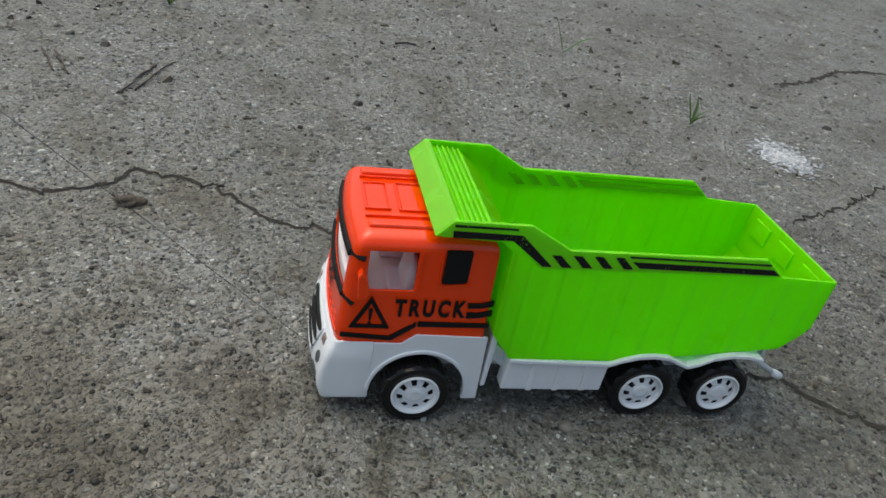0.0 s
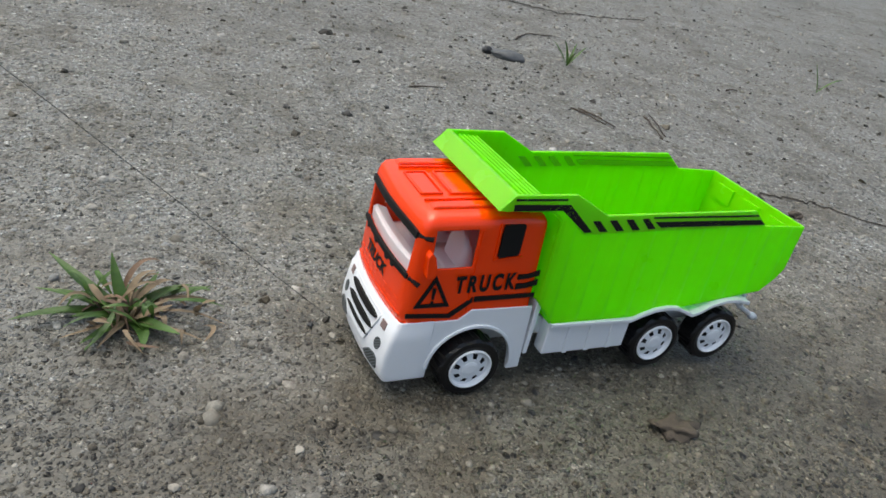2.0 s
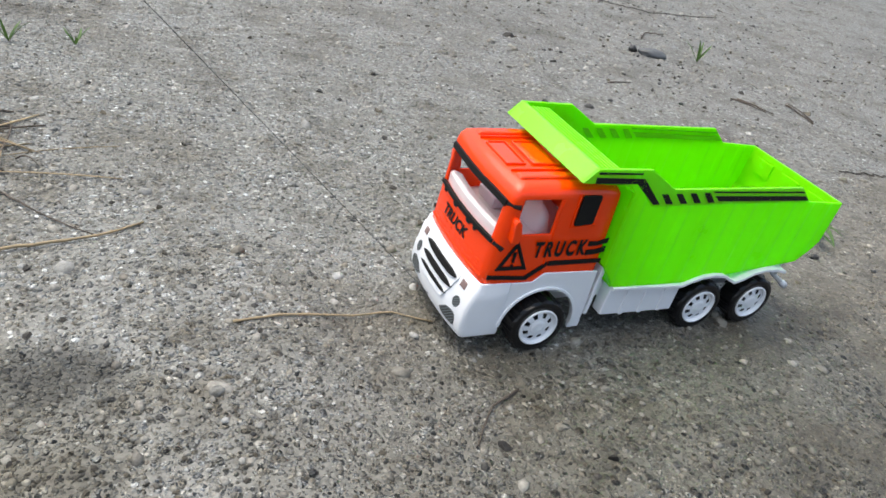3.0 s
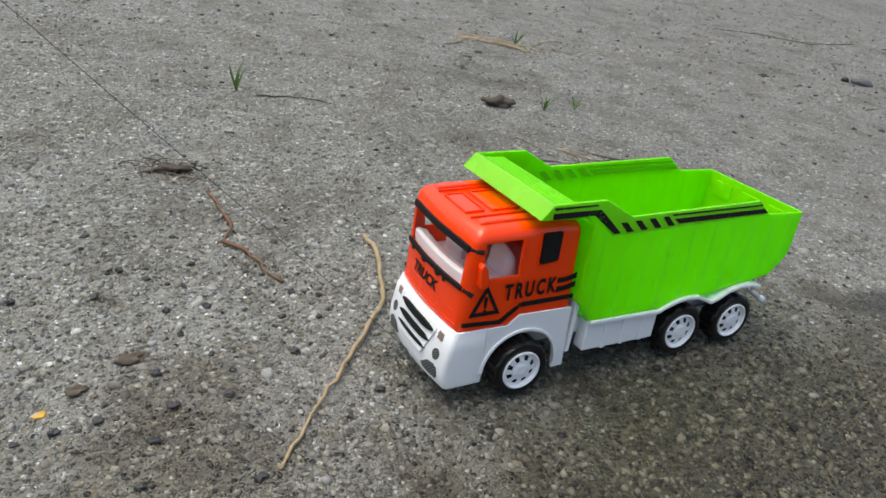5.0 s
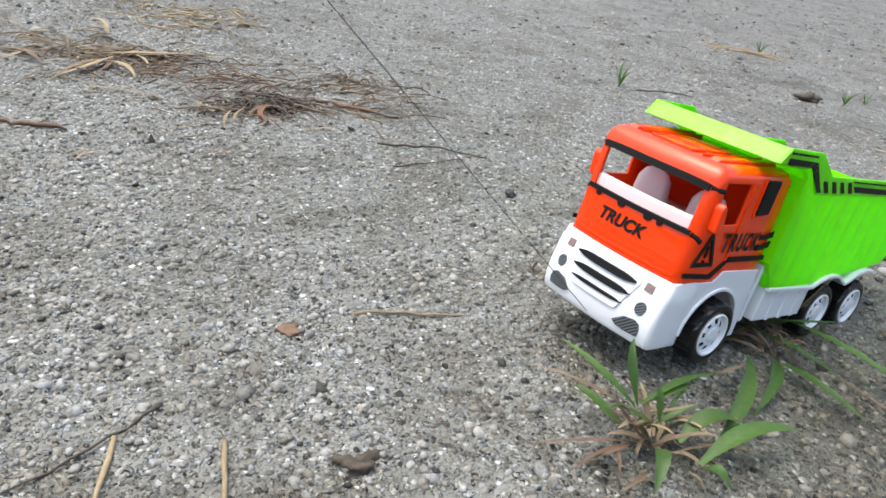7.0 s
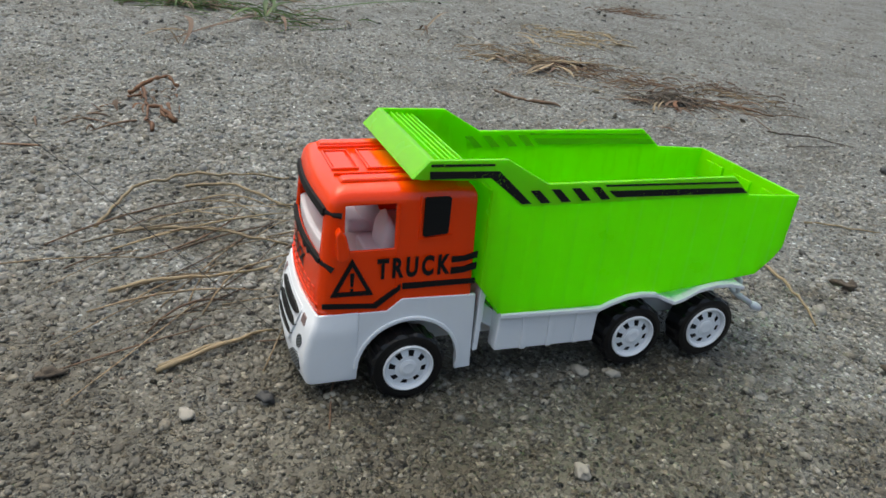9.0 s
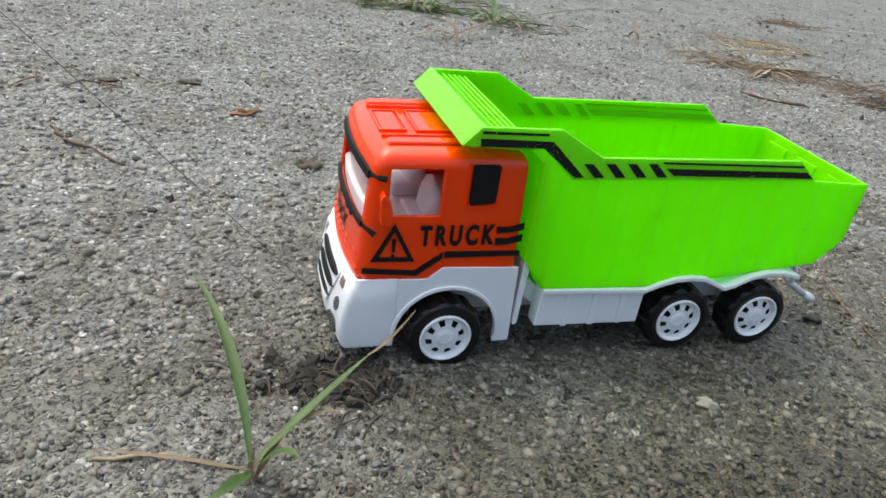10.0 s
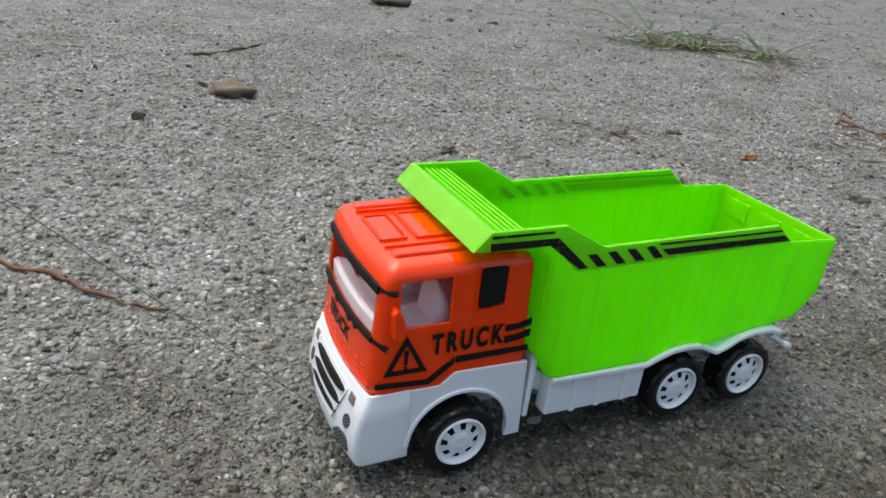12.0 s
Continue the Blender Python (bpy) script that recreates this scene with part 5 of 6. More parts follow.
leaf(crumpled, RUST, 0.0045, (0.006, 0.002, 0.001), (-0.013, -0.006, 0.003), 0.006, 0.2)
leaf(crumpled, RUST, 0.0035, (0.0, -0.004, 0.002), (0.004, 0.006, 0.015), 0.002, 0.2)
root = tagged(new("curled_root"), "branching orange-brown dry root scrap", "root")
root.matrix_basis = pose(-2.040, 0.095, gz(-2.040, 0.095))
for path, thick in (
    ([(-0.010, 0.014, 0.002), (-0.005, 0.021, 0.006), (0.002, 0.033, 0.009), (0.008, 0.048, 0.008), (0.018, 0.039, 0.003)], 0.0026),
    ([(-0.003, 0.019, 0.005), (0.005, -0.004, 0.004), (0.013, -0.028, 0.005), (0.024, -0.063, 0.002)], 0.0024),
    ([(0.010, -0.020, 0.004), (0.020, -0.024, 0.006), (0.034, -0.041, 0.002)], 0.0028),
    ([(0.001, 0.008, 0.004), (-0.003, -0.002, 0.005), (-0.009, 0.005, 0.002)], 0.0016),
    ([(0.020, -0.024, 0.004), (0.026, -0.039, 0.004), (0.030, -0.035, 0.003)], 0.0020),
):
    pts = []
    for (x0, y0, z0), (x1, y1, z1) in zip(path, path[1:]):
        for k in range(4):
            t = k / 4
            pts.append((x0 + (x1 - x0) * t + random.gauss(0, 0.0007), y0 + (y1 - y0) * t + random.gauss(0, 0.0007), z0 + (z1 - z0) * t))
    pts.append(path[-1])
    bm = bmesh.new()
    tube(bm, pts, [thick * random.uniform(0.25, 0.75) for _ in pts], 6)
    part("rootlet", bm, ROOT, root, smooth=True)
for k in range(14):
    x, y, a = random.gauss(0.012, 0.012), random.gauss(-0.010, 0.025), random.uniform(0, 6.28)
    leaf(root, (ROOT, RUST)[k % 2], random.uniform(0.0006, 0.0018), (x, y, 0.001), (x + 0.010 * math.cos(a), y + 0.010 * math.sin(a), random.uniform(0.001, 0.006)), 0.002, 0.2)
for pts in ([(-1.652, -0.100), (-1.657, -0.139), (-1.661, -0.169)], [(-2.008, -0.108), (-2.002, -0.064), (-1.979, -0.041), (-1.919, -0.029)], [(-1.983, -0.171), (-1.938, -0.155), (-1.919, -0.142)], [(-1.950, -0.225), (-1.929, -0.209), (-1.911, -0.192)], [(-1.999, -0.110), (-1.951, -0.110), (-1.914, -0.118)], [(-1.977, -0.051), (-1.949, -0.052), (-1.917, -0.071)]):
    bar("straw", pts, 0.0010, STRAW, "long dry yellow-brown straw on the grit", "straw", 0.003, wobble=0.3)
bar("straw", [(-1.950, -0.223), (-1.921, -0.200)], 0.0009, STRAW, "dry yellow straw on the sand", "straw", 0.002)

# drifts of litter
litter("pine_litter", -0.947, 0.156, 0.030, 0.022, 60, 0.05, 0.0007, BARK, "drift of dark dry pine needles")
litter("straw_litter", -0.931, 0.136, 0.04, 0.03, 26, 0.06, 0.0007, STRAW, "scattered dry grass stalks")
litter("pine_litter", -1.580, 0.250, 0.010, 0.007, 30, 0.016, 0.0006, BARK, "dark knot of rotten stalks")
litter("straw_litter", -1.690, 0.360, 0.045, 0.030, 110, 0.030, 0.0006, DRY, "matted drift of brown stalks", 90, 10)
litter("pine_litter", -1.595, 0.235, 0.022, 0.010, 60, 0.026, 0.0006, BARK, "dark matted rotten stalks", 90, 10)
litter("pine_litter", -1.490, 0.315, 0.040, 0.022, 80, 0.018, 0.0006, RUST, "matted drift of brown stalks")
litter("pine_litter", -2.113, -0.312, 0.012, 0.008, 60, 0.012, 0.0006, CLOD, "dark crumbly leaf litter")
litter("straw_litter", -1.540, 0.237, 0.045, 0.025, 46, 0.035, 0.0006, RUST, "scattered brown stalks", 80, -20)
litter("straw_litter", -1.937, -0.133, 0.026, 0.032, 22, 0.08, 0.00045, DRY, "flattened fan of dry grass stalks", 40, 45, 0.006)
litter("straw_litter", -1.950, -0.150, 0.030, 0.036, 14, 0.085, 0.0006, RUST, "few long brown grass stalks", 45, 35, 0.006)
litter("straw_litter", -1.925, -0.090, 0.030, 0.030, 9, 0.08, 0.0006, STRAW, "few long yellow grass stalks", 45, 20, 0.006)
litter("pine_litter", -1.271, 0.185, 0.012, 0.009, 28, 0.022, 0.0006, BARK, "small knot of dark rootlets")
litter("straw_litter", -2.310, -0.005, 0.02, 0.02, 12, 0.03, 0.0008, RUST, "few dry brown stalks")
litter("straw_litter", -2.056, 0.054, 0.03, 0.03, 12, 0.03, 0.0008, RUST, "few dry brown stalks")
litter("straw_litter", -2.037, -0.202, 0.010, 0.009, 26, 0.016, 0.0006, CLOD, "small knot of mossy rootlets")
litter("straw_litter", -0.797, 0.578, 0.05, 0.02, 24, 0.06, 0.0010, STRAW, "thin drift of dry stalks")

litter("straw_litter", -1.722, 0.364, 0.03, 0.02, 50, 0.030, 0.0007, DRY, "thin drift of brown dry stalks", 60, -5, 0.006)
litter("straw_litter", -1.653, 0.358, 0.035, 0.018, 60, 0.030, 0.0007, RUST, "matted drift of red-brown stalks", 60, -5, 0.006)
litter("straw_litter", -1.597, 0.307, 0.035, 0.018, 60, 0.030, 0.0007, RUST, "matted drift of red-brown stalks", 60, -5, 0.006)
litter("straw_litter", -1.57, 0.249, 0.02, 0.01, 60, 0.030, 0.0007, BARK, "dark matted rotten stalks", 60, -5, 0.006)
litter("straw_litter", -1.494, 0.283, 0.035, 0.02, 40, 0.030, 0.0007, DRY, "thin drift of brown dry stalks", 60, -5, 0.006)
litter("straw_litter", -1.44, 0.806, 0.035, 0.015, 60, 0.030, 0.0007, RUST, "far drift of red-brown stalks", 60, -5, 0.006)
litter("straw_litter", -1.612, 0.557, 0.05, 0.02, 30, 0.030, 0.0007, STRAW, "few pale dry stalks", 60, -5, 0.006)

# heaps of dry blades
heap = tagged(new("dry_blade_heap"), "heap of broad straw-coloured dry blades", "plant litter", "heaps of dry blades")
heap.matrix_basis = pose(-1.698, 0.357, gz(-1.698, 0.357))
for mat, width, start, tip, arch, bow in (
    (STRAW, 0.0026, (0.001, -0.003, 0.003), (0.122, 0.005, 0.002), 0.004, 0.02),
    (DRY, 0.0022, (0.037, -0.003, 0.004), (0.114, 0.014, 0.003), 0.002, -0.03),
    (STRAW, 0.0018, (0.021, -0.018, 0.006), (-0.022, -0.069, 0.001), 0.003, 0.05),
    (DRY, 0.0026, (0.017, -0.020, 0.004), (-0.018, -0.065, 0.001), 0.004, -0.06),
    (RUST, 0.003, (0.015, -0.016, 0.003), (-0.010, -0.053, 0.001), 0.003, 0.1),
    (STRAW, 0.0028, (0.017, -0.025, 0.004), (0.035, -0.057, 0.001), 0.004, 0.1),
    (RUST, 0.0022, (0.013, -0.013, 0.002), (0.007, -0.050, 0.001), 0.004, 0.2),
    (DRY, 0.0024, (-0.030, -0.006, 0.002), (-0.057, 0.005, 0.002), 0.003, 0.05),
    (STRAW, 0.0024, (-0.042, -0.003, 0.002), (-0.055, -0.027, 0.002), 0.002, 0.1),
    (RUST, 0.0028, (-0.027, -0.029, 0.002), (-0.040, 0.000, 0.003), 0.004, 0.1),
    (STRAW, 0.0016, (-0.007, -0.015, 0.01), (0.038, 0.007, 0.004), 0.004, 0.1),
    (DRY, 0.0014, (-0.014, -0.014, 0.02), (-0.009, -0.029, 0.002), 0.001, 0.1),
    (DRY, 0.003, (-0.007, 0.071, 0.003), (0.017, 0.042, 0.008), 0.006, 0.3),
    (STRAW, 0.003, (0.000, 0.105, 0.008), (0.015, 0.067, 0.004), 0.004, 0.2),
    (BARK, 0.0022, (0.004, 0.040, 0.003), (0.021, 0.056, 0.006), 0.002, 0.1),
    (DRY, 0.0013, (-0.030, 0.054, 0.003), (-0.004, 0.031, 0.002), 0.002, 0.1),
    (STRAW, 0.0016, (-0.066, 0.099, 0.002), (-0.045, 0.074, 0.002), 0.001, 0.05),
    (DRY, 0.001, (-0.031, -0.053, 0.002), (0.019, -0.090, 0.001), 0.001, 0.03),
    (STRAW, 0.0013, (0.037, -0.003, 0.004), (0.045, -0.031, 0.001), 0.003, 0.1),
    (RUST, 0.001, (-0.006, -0.044, 0.003), (-0.040, -0.078, 0.001), 0.001, 0.0),
):
    leaf(heap, mat, width * 0.8, start, tip, arch * 0.5, bow)
heap = tagged(new("dry_blade_heap"), "low heap of brown stalks round a dark clod", "plant litter", "heaps of dry blades")
heap.matrix_basis = pose(-1.596, 0.228, gz(-1.596, 0.228))
for mat, width, start, tip, arch, bow in (
    (STRAW, 0.0013, (-0.104, 0.049, 0.001), (-0.043, 0.017, 0.002), 0.002, 0.03),
    (DRY, 0.0015, (-0.040, 0.018, 0.001), (-0.003, -0.015, 0.003), 0.002, 0.02),
    (RUST, 0.0022, (-0.035, -0.006, 0.001), (-0.004, 0.000, 0.003), 0.002, 0.1),
    (BARK, 0.0012, (-0.034, -0.020, 0.001), (0.003, -0.003, 0.005), 0.002, 0.0),
    (STRAW, 0.0013, (-0.017, -0.030, 0.001), (-0.011, -0.019, 0.008), 0.002, 0.1),
    (STRAW, 0.001, (-0.011, -0.025, 0.002), (-0.001, -0.012, 0.008), 0.001, 0.1),
    (RUST, 0.0026, (0.003, -0.006, 0.002), (0.031, 0.009, 0.002), 0.004, 0.1),
    (ROOT, 0.0024, (0.011, -0.026, 0.001), (0.020, 0.002, 0.006), 0.003, 0.2),
    (RUST, 0.0024, (0.006, -0.012, 0.002), (0.008, -0.031, 0.002), 0.004, 0.2),
    (DRY, 0.001, (-0.058, -0.041, 0.001), (0.000, -0.020, 0.002), 0.001, 0.02),
    (BARK, 0.0009, (-0.052, -0.056, 0.001), (-0.011, -0.047, 0.001), 0.001, 0.02),
    (STRAW, 0.0011, (0.048, 0.021, 0.001), (0.107, -0.017, 0.001), 0.002, 0.03),
    (DRY, 0.0012, (0.031, 0.019, 0.003), (0.064, -0.004, 0.001), 0.002, 0.0),
    (RUST, 0.0012, (-0.039, -0.084, 0.001), (-0.017, -0.089, 0.002), 0.002, 0.2),
    (RUST, 0.0016, (-0.029, -0.084, 0.002), (-0.022, -0.092, 0.003), 0.003, 0.2),
    (STRAW, 0.0009, (0.036, -0.034, 0.001), (0.061, -0.030, 0.001), 0.001, 0.0),
    (BARK, 0.002, (0.018, 0.029, 0.003), (0.027, 0.035, 0.004), 0.003, 0.2),
    (RUST, 0.0011, (0.053, 0.105, 0.001), (0.094, 0.096, 0.003), 0.002, 0.1),
    (RUST, 0.0014, (0.093, 0.091, 0.002), (0.113, 0.074, 0.002), 0.002, 0.2),
    (DRY, 0.001, (0.014, 0.124, 0.001), (0.086, 0.143, 0.001), 0.001, 0.02),
    (DRY, 0.001, (-0.109, -0.085, 0.001), (-0.090, -0.081, 0.002), 0.002, 0.1),
    (STRAW, 0.001, (-0.104, -0.091, 0.001), (-0.094, -0.085, 0.003), 0.002, 0.1),
):
    leaf(heap, mat, width * 0.8, start, tip, arch * 0.5, bow)

litter("straw_litter", -1.615, 0.520, 0.050, 0.030, 60, 0.040, 0.0008, STRAW, "thin drift of pale dry stalks")
# grass
grass_plant(-0.413, 0.052, [(0.045, 0.010, 0.010, 0.0022), (0.040, -0.004, 0.012, 0.0020), (-0.004, -0.048, 0.008, 0.0024), (0.022, -0.034, 0.010, 0.0016), (0.030, 0.024, 0.010, 0.0014)],
            [(-0.030, -0.020, 0.003, 0.0010), (-0.024, 0.012, 0.006, 0.0009), (0.014, -0.012, 0.006, 0.0012), (-0.034, -0.03, 0.002, 0.0008)], "low green and brown grass tuft in sand")
tuft = plant_root(-0.415, 0.054, "rusty brown dry crown of a grass tuft")
for k in range(26):
    a, r = random.uniform(0, 2 * math.pi), random.uniform(0.005, 0.018)
    x, y = random.gauss(0, 0.003), random.gauss(0, 0.003)
    leaf(tuft, (ROOT, RUST, DRY)[k % 3], random.uniform(0.0006, 0.0013), (x, y, 0.001), (x + r * math.cos(a) - 0.004, y + 0.8 * r * math.sin(a) - 0.004, random.uniform(0.001, 0.012)), random.uniform(0.002, 0.006), random.uniform(-0.3, 0.3))
leaf(tuft, LEAF, 0.0028, (0.004, 0.002, 0.004), (0.050, 0.012, 0.012), 0.006, -0.08)
leaf(tuft, LEAF, 0.0026, (0.004, 0.000, 0.004), (0.044, -0.004, 0.012), 0.007, 0.06)
leaf(tuft, LEAF, 0.0028, (0.008, -0.004, 0.004), (0.002, -0.048, 0.006), 0.006, 0.08)
leaf(tuft, LEAF, 0.0022, (0.012, -0.002, 0.004), (0.026, -0.036, 0.005), 0.005, -0.08)
grass_plant(-0.590, 0.006, [(-0.030, 0.026, 0.016, 0.0030), (-0.006, 0.016, 0.022, 0.0026), (-0.042, -0.004, 0.004, 0.0030), (0.026, 0.010, 0.010, 0.0030), (0.020, -0.018, 0.005, 0.0034), (0.006, -0.024, 0.003, 0.0032), (-0.020, -0.008, 0.008, 0.0028),
            (0.012, 0.020, 0.010, 0.0022), (-0.026, 0.008, 0.010, 0.0028), (0.034, 0.014, 0.006, 0.0020), (-0.016, -0.020, 0.004, 0.0024), (-0.034, 0.012, 0.008, 0.0022)],
            [(0.034, 0.006, 0.004, 0.0016), (-0.010, -0.022, 0.003, 0.0014), (0.028, -0.018, 0.002, 0.0012), (0.024, 0.016, 0.006, 0.0012), (-0.016, 0.010, 0.006, 0.0013), (0.006, 0.012, 0.008, 0.0013),
             (0.018, 0.004, 0.007, 0.0014), (-0.008, 0.004, 0.008, 0.0013), (0.014, -0.008, 0.005, 0.0015), (0.038, -0.010, 0.003, 0.0010), (-0.024, -0.014, 0.002, 0.0011)], "dense low green and brown grass tuft in sand")
tuft = plant_root(-0.588, 0.006, "matted dry stalks in a low green tuft")
for k in range(46):
    a, r = random.uniform(0, 2 * math.pi), random.uniform(0.008, 0.027)
    x, y = random.gauss(0, 0.012), random.gauss(0, 0.007)
    leaf(tuft, (DRY, RUST, LEAF, DRY, LEAF)[k % 5], random.uniform(0.0006, 0.0019), (x, y, 0.001), (x + r * math.cos(a), y + 0.7 * r * math.sin(a), random.uniform(0.001, 0.016)), random.uniform(0.001, 0.007), random.uniform(-0.3, 0.3))
tuft = plant_root(-1.412, -0.082, "sprawling green grass plant with brown stalks")
leaf(tuft, LEAF, 0.0024, (0.02, 0.001, 0.008), (0.039, -0.073, 0.004), 0.0060, -0.07)
leaf(tuft, LEAF, 0.0022, (0.0, -0.003, 0.006), (0.012, -0.037, 0.005), 0.0035, -0.12)
leaf(tuft, RUST, 0.0006, (0.012, -0.037, 0.005), (0.022, -0.067, 0.002), -0.0005, 0.00)
leaf(tuft, LEAF, 0.0026, (-0.011, -0.021, 0.005), (-0.05, -0.051, 0.006), 0.0045, 0.07)
leaf(tuft, LEAF, 0.0026, (-0.01, -0.022, 0.005), (-0.003, -0.064, 0.005), 0.0040, -0.08)
leaf(tuft, LEAF, 0.001, (0.002, 0.008, 0.006), (0.051, -0.002, 0.006), 0.0040, -0.14)
leaf(tuft, LEAF, 0.0026, (-0.008, 0.007, 0.006), (0.001, -0.002, 0.006), 0.0010, -0.17)
leaf(tuft, DRY, 0.0012, (0.001, 0.01, 0.005), (0.024, 0.004, 0.005), 0.0010, -0.13)
leaf(tuft, DRY, 0.0014, (-0.009, -0.016, 0.004), (-0.023, -0.003, 0.006), 0.0020, 0.09)
leaf(tuft, RUST, 0.0008, (-0.023, -0.003, 0.006), (-0.045, 0.021, 0.003), 0.0005, 0.02)
leaf(tuft, RUST, 0.0007, (-0.007, -0.001, 0.004), (-0.048, -0.004, 0.002), 0.0010, -0.04)
leaf(tuft, DRY, 0.0006, (0.023, 0.005, 0.006), (0.014, -0.014, 0.04), -0.0010, 0.01)
leaf(tuft, DRY, 0.0012, (-0.007, -0.014, 0.001), (0.003, 0.008, 0.005), 0.0010, 0.00)
leaf(tuft, DRY, 0.0006, (0.002, 0.007, 0.004), (0.004, 0.026, 0.018), -0.0010, -0.11)
leaf(tuft, RUST, 0.0006, (0.002, 0.009, 0.004), (-0.002, 0.021, 0.02), 0.0000, 0.05)
leaf(tuft, DRY, 0.0006, (0.006, 0.009, 0.004), (0.005, 0.02, 0.018), 0.0010, -0.05)
leaf(tuft, RUST, 0.0007, (0.006, -0.006, 0.004), (0.002, -0.028, 0.002), 0.0010, -0.02)
leaf(tuft, DRY, 0.0009, (0.004, 0.009, 0.004), (0.021, -0.001, 0.003), 0.0015, -0.08)
leaf(tuft, LEAF, 0.0017, (0.007, 0.024, 0.012), (-0.014, 0.084, 0.028), 0.002, 0.03)
leaf(tuft, RUST, 0.0014, (0.003, 0.009, 0.004), (0.007, 0.024, 0.013), 0.001, 0.03)
for k in range(16):
    a, r = random.uniform(0, 2 * math.pi), random.uniform(0.008, 0.022)
    leaf(tuft, (RUST, DRY, ROOT)[k % 3], random.uniform(0.0005, 0.0010), (random.gauss(0, 0.004), random.gauss(-0.004, 0.006), 0.002), (r * math.cos(a), r * math.sin(a) - 0.004, random.uniform(0.002, 0.012)), 0.003, random.uniform(-0.2, 0.2))
tuft = plant_root(-1.512, -0.141, "full green grass tuft with tan and rusty stems")
for mat, width, start, tip, arch, bow in (
    (DRY, 0.0013, (-0.004, 0.003, 0.004), (-0.009, 0.011, 0.012), 0.0, 0.05),
    (DRY, 0.0012, (-0.003, 0.002, 0.004), (-0.006, 0.009, 0.014), 0.0, -0.03),
    (DRY, 0.0012, (-0.002, 0.002, 0.004), (0.002, 0.005, 0.01), 0.001, -0.1),
    (RUST, 0.0012, (-0.005, 0.002, 0.003), (-0.009, 0.019, 0.01), 0.001, 0.06),
    (DRY, 0.0011, (-0.007, 0.014, 0.01), (-0.022, 0.045, 0.006), 0.003, 0.03),
    (DRY, 0.001, (0.006, 0.006, 0.01), (0.044, -0.001, 0.006), 0.003, -0.04),
    (RUST, 0.001, (-0.010, 0.004, 0.004), (-0.044, 0.013, 0.002), 0.002, 0.03),
    (RUST, 0.0012, (-0.008, 0.005, 0.003), (-0.028, 0.002, 0.002), 0.002, 0.1),
    (RUST, 0.001, (-0.018, 0.005, 0.003), (-0.022, -0.007, 0.001), 0.002, 0.05),
    (RUST, 0.0012, (-0.013, -0.009, 0.003), (-0.025, -0.013, 0.001), 0.002, 0.1),
    (DRY, 0.0016, (0.000, -0.004, 0.004), (0.006, -0.015, 0.004), 0.002, 0.1),
    (RUST, 0.0016, (-0.003, 0.000, 0.002), (0.008, -0.001, 0.005), 0.003, 0.1),
    (DRY, 0.0012, (0.004, -0.004, 0.004), (0.037, -0.012, 0.002), 0.002, 0.05),
    (LEAF, 0.003, (0.019, -0.006, 0.006), (0.066, 0.033, 0.01), 0.004, -0.06),
    (LEAF, 0.0034, (0.005, -0.002, 0.006), (0.030, -0.003, 0.01), 0.005, 0.1),
    (LEAF, 0.0034, (0.005, -0.013, 0.006), (0.051, -0.012, 0.01), 0.005, 0.06),
    (LEAF, 0.0026, (-0.008, -0.005, 0.008), (-0.019, -0.020, 0.006), 0.005, 0.05),
    (LEAF, 0.0026, (0.004, -0.015, 0.006), (0.008, -0.025, 0.005), 0.004, -0.1),
    (LEAF, 0.0022, (-0.014, 0.009, 0.008), (-0.022, 0.028, 0.012), 0.003, 0.08),
    (LEAF, 0.0014, (-0.003, 0.013, 0.012), (0.026, 0.020, 0.012), 0.003, -0.1),
    (LEAF, 0.0016, (0.000, 0.005, 0.01), (0.000, 0.010, 0.022), 0.001, 0.1),
    (RUST, 0.001, (-0.006, 0.003, 0.003), (-0.037, -0.001, 0.001), 0.002, -0.05),
    (DRY, 0.0008, (0.001, -0.013, 0.003), (0.003, -0.020, 0.001), 0.002, 0.0),
):
    leaf(tuft, mat, width if mat == LEAF else width * 0.65, start, tip, arch, bow)
leaf(tuft, LEAF, 0.002, (-0.008, 0.01, 0.014), (-0.023, 0.039, 0.024), 0.0030, 0.06)
leaf(tuft, LEAF, 0.002, (-0.007, 0.01, 0.014), (-0.006, 0.022, 0.034), 0.0020, 0.19)
leaf(tuft, LEAF, 0.0014, (-0.004, 0.011, 0.014), (0.041, 0.022, 0.012), 0.0030, 0.01)
leaf(tuft, DRY, 0.0009, (0.039, 0.022, 0.012), (0.068, 0.031, 0.007), 0.0005, -0.01)
leaf(tuft, DRY, 0.0007, (-0.009, 0.012, 0.012), (-0.029, 0.044, 0.01), 0.0030, 0.04)
for k in range(26):
    a, r = random.uniform(0, 2 * math.pi), random.uniform(0.008, 0.024)
    x, y = 0.000 + random.gauss(0, 0.004), 0.007 + random.gauss(0, 0.004)
    leaf(tuft, (DRY, LEAF, DRY, STRAW)[k % 4], random.uniform(0.0007, 0.0014), (x, y, 0.001), (x + r * math.cos(a), y + r * math.sin(a), random.uniform(0.003, 0.018)), 0.003, random.uniform(-0.2, 0.2))
tuft = plant_root(-2.131, -0.357, "thin two-bladed grass seedling")
leaf(tuft, LEAF, 0.0016, (0, 0, 0.006), (-0.029, 0.052, 0.034), 0.004, -0.05)
leaf(tuft, LEAF, 0.0013, (0.001, 0, 0.006), (0.030, 0.034, 0.022), -0.002, 0.04)
leaf(tuft, DRY, 0.0006, (0.029, 0.033, 0.0215), (0.042, 0.038, 0.036), -0.002, 0.0)
leaf(tuft, LEAF, 0.0020, (0, 0, 0.002), (-0.008, -0.018, 0.008), 0.002, 0.1)
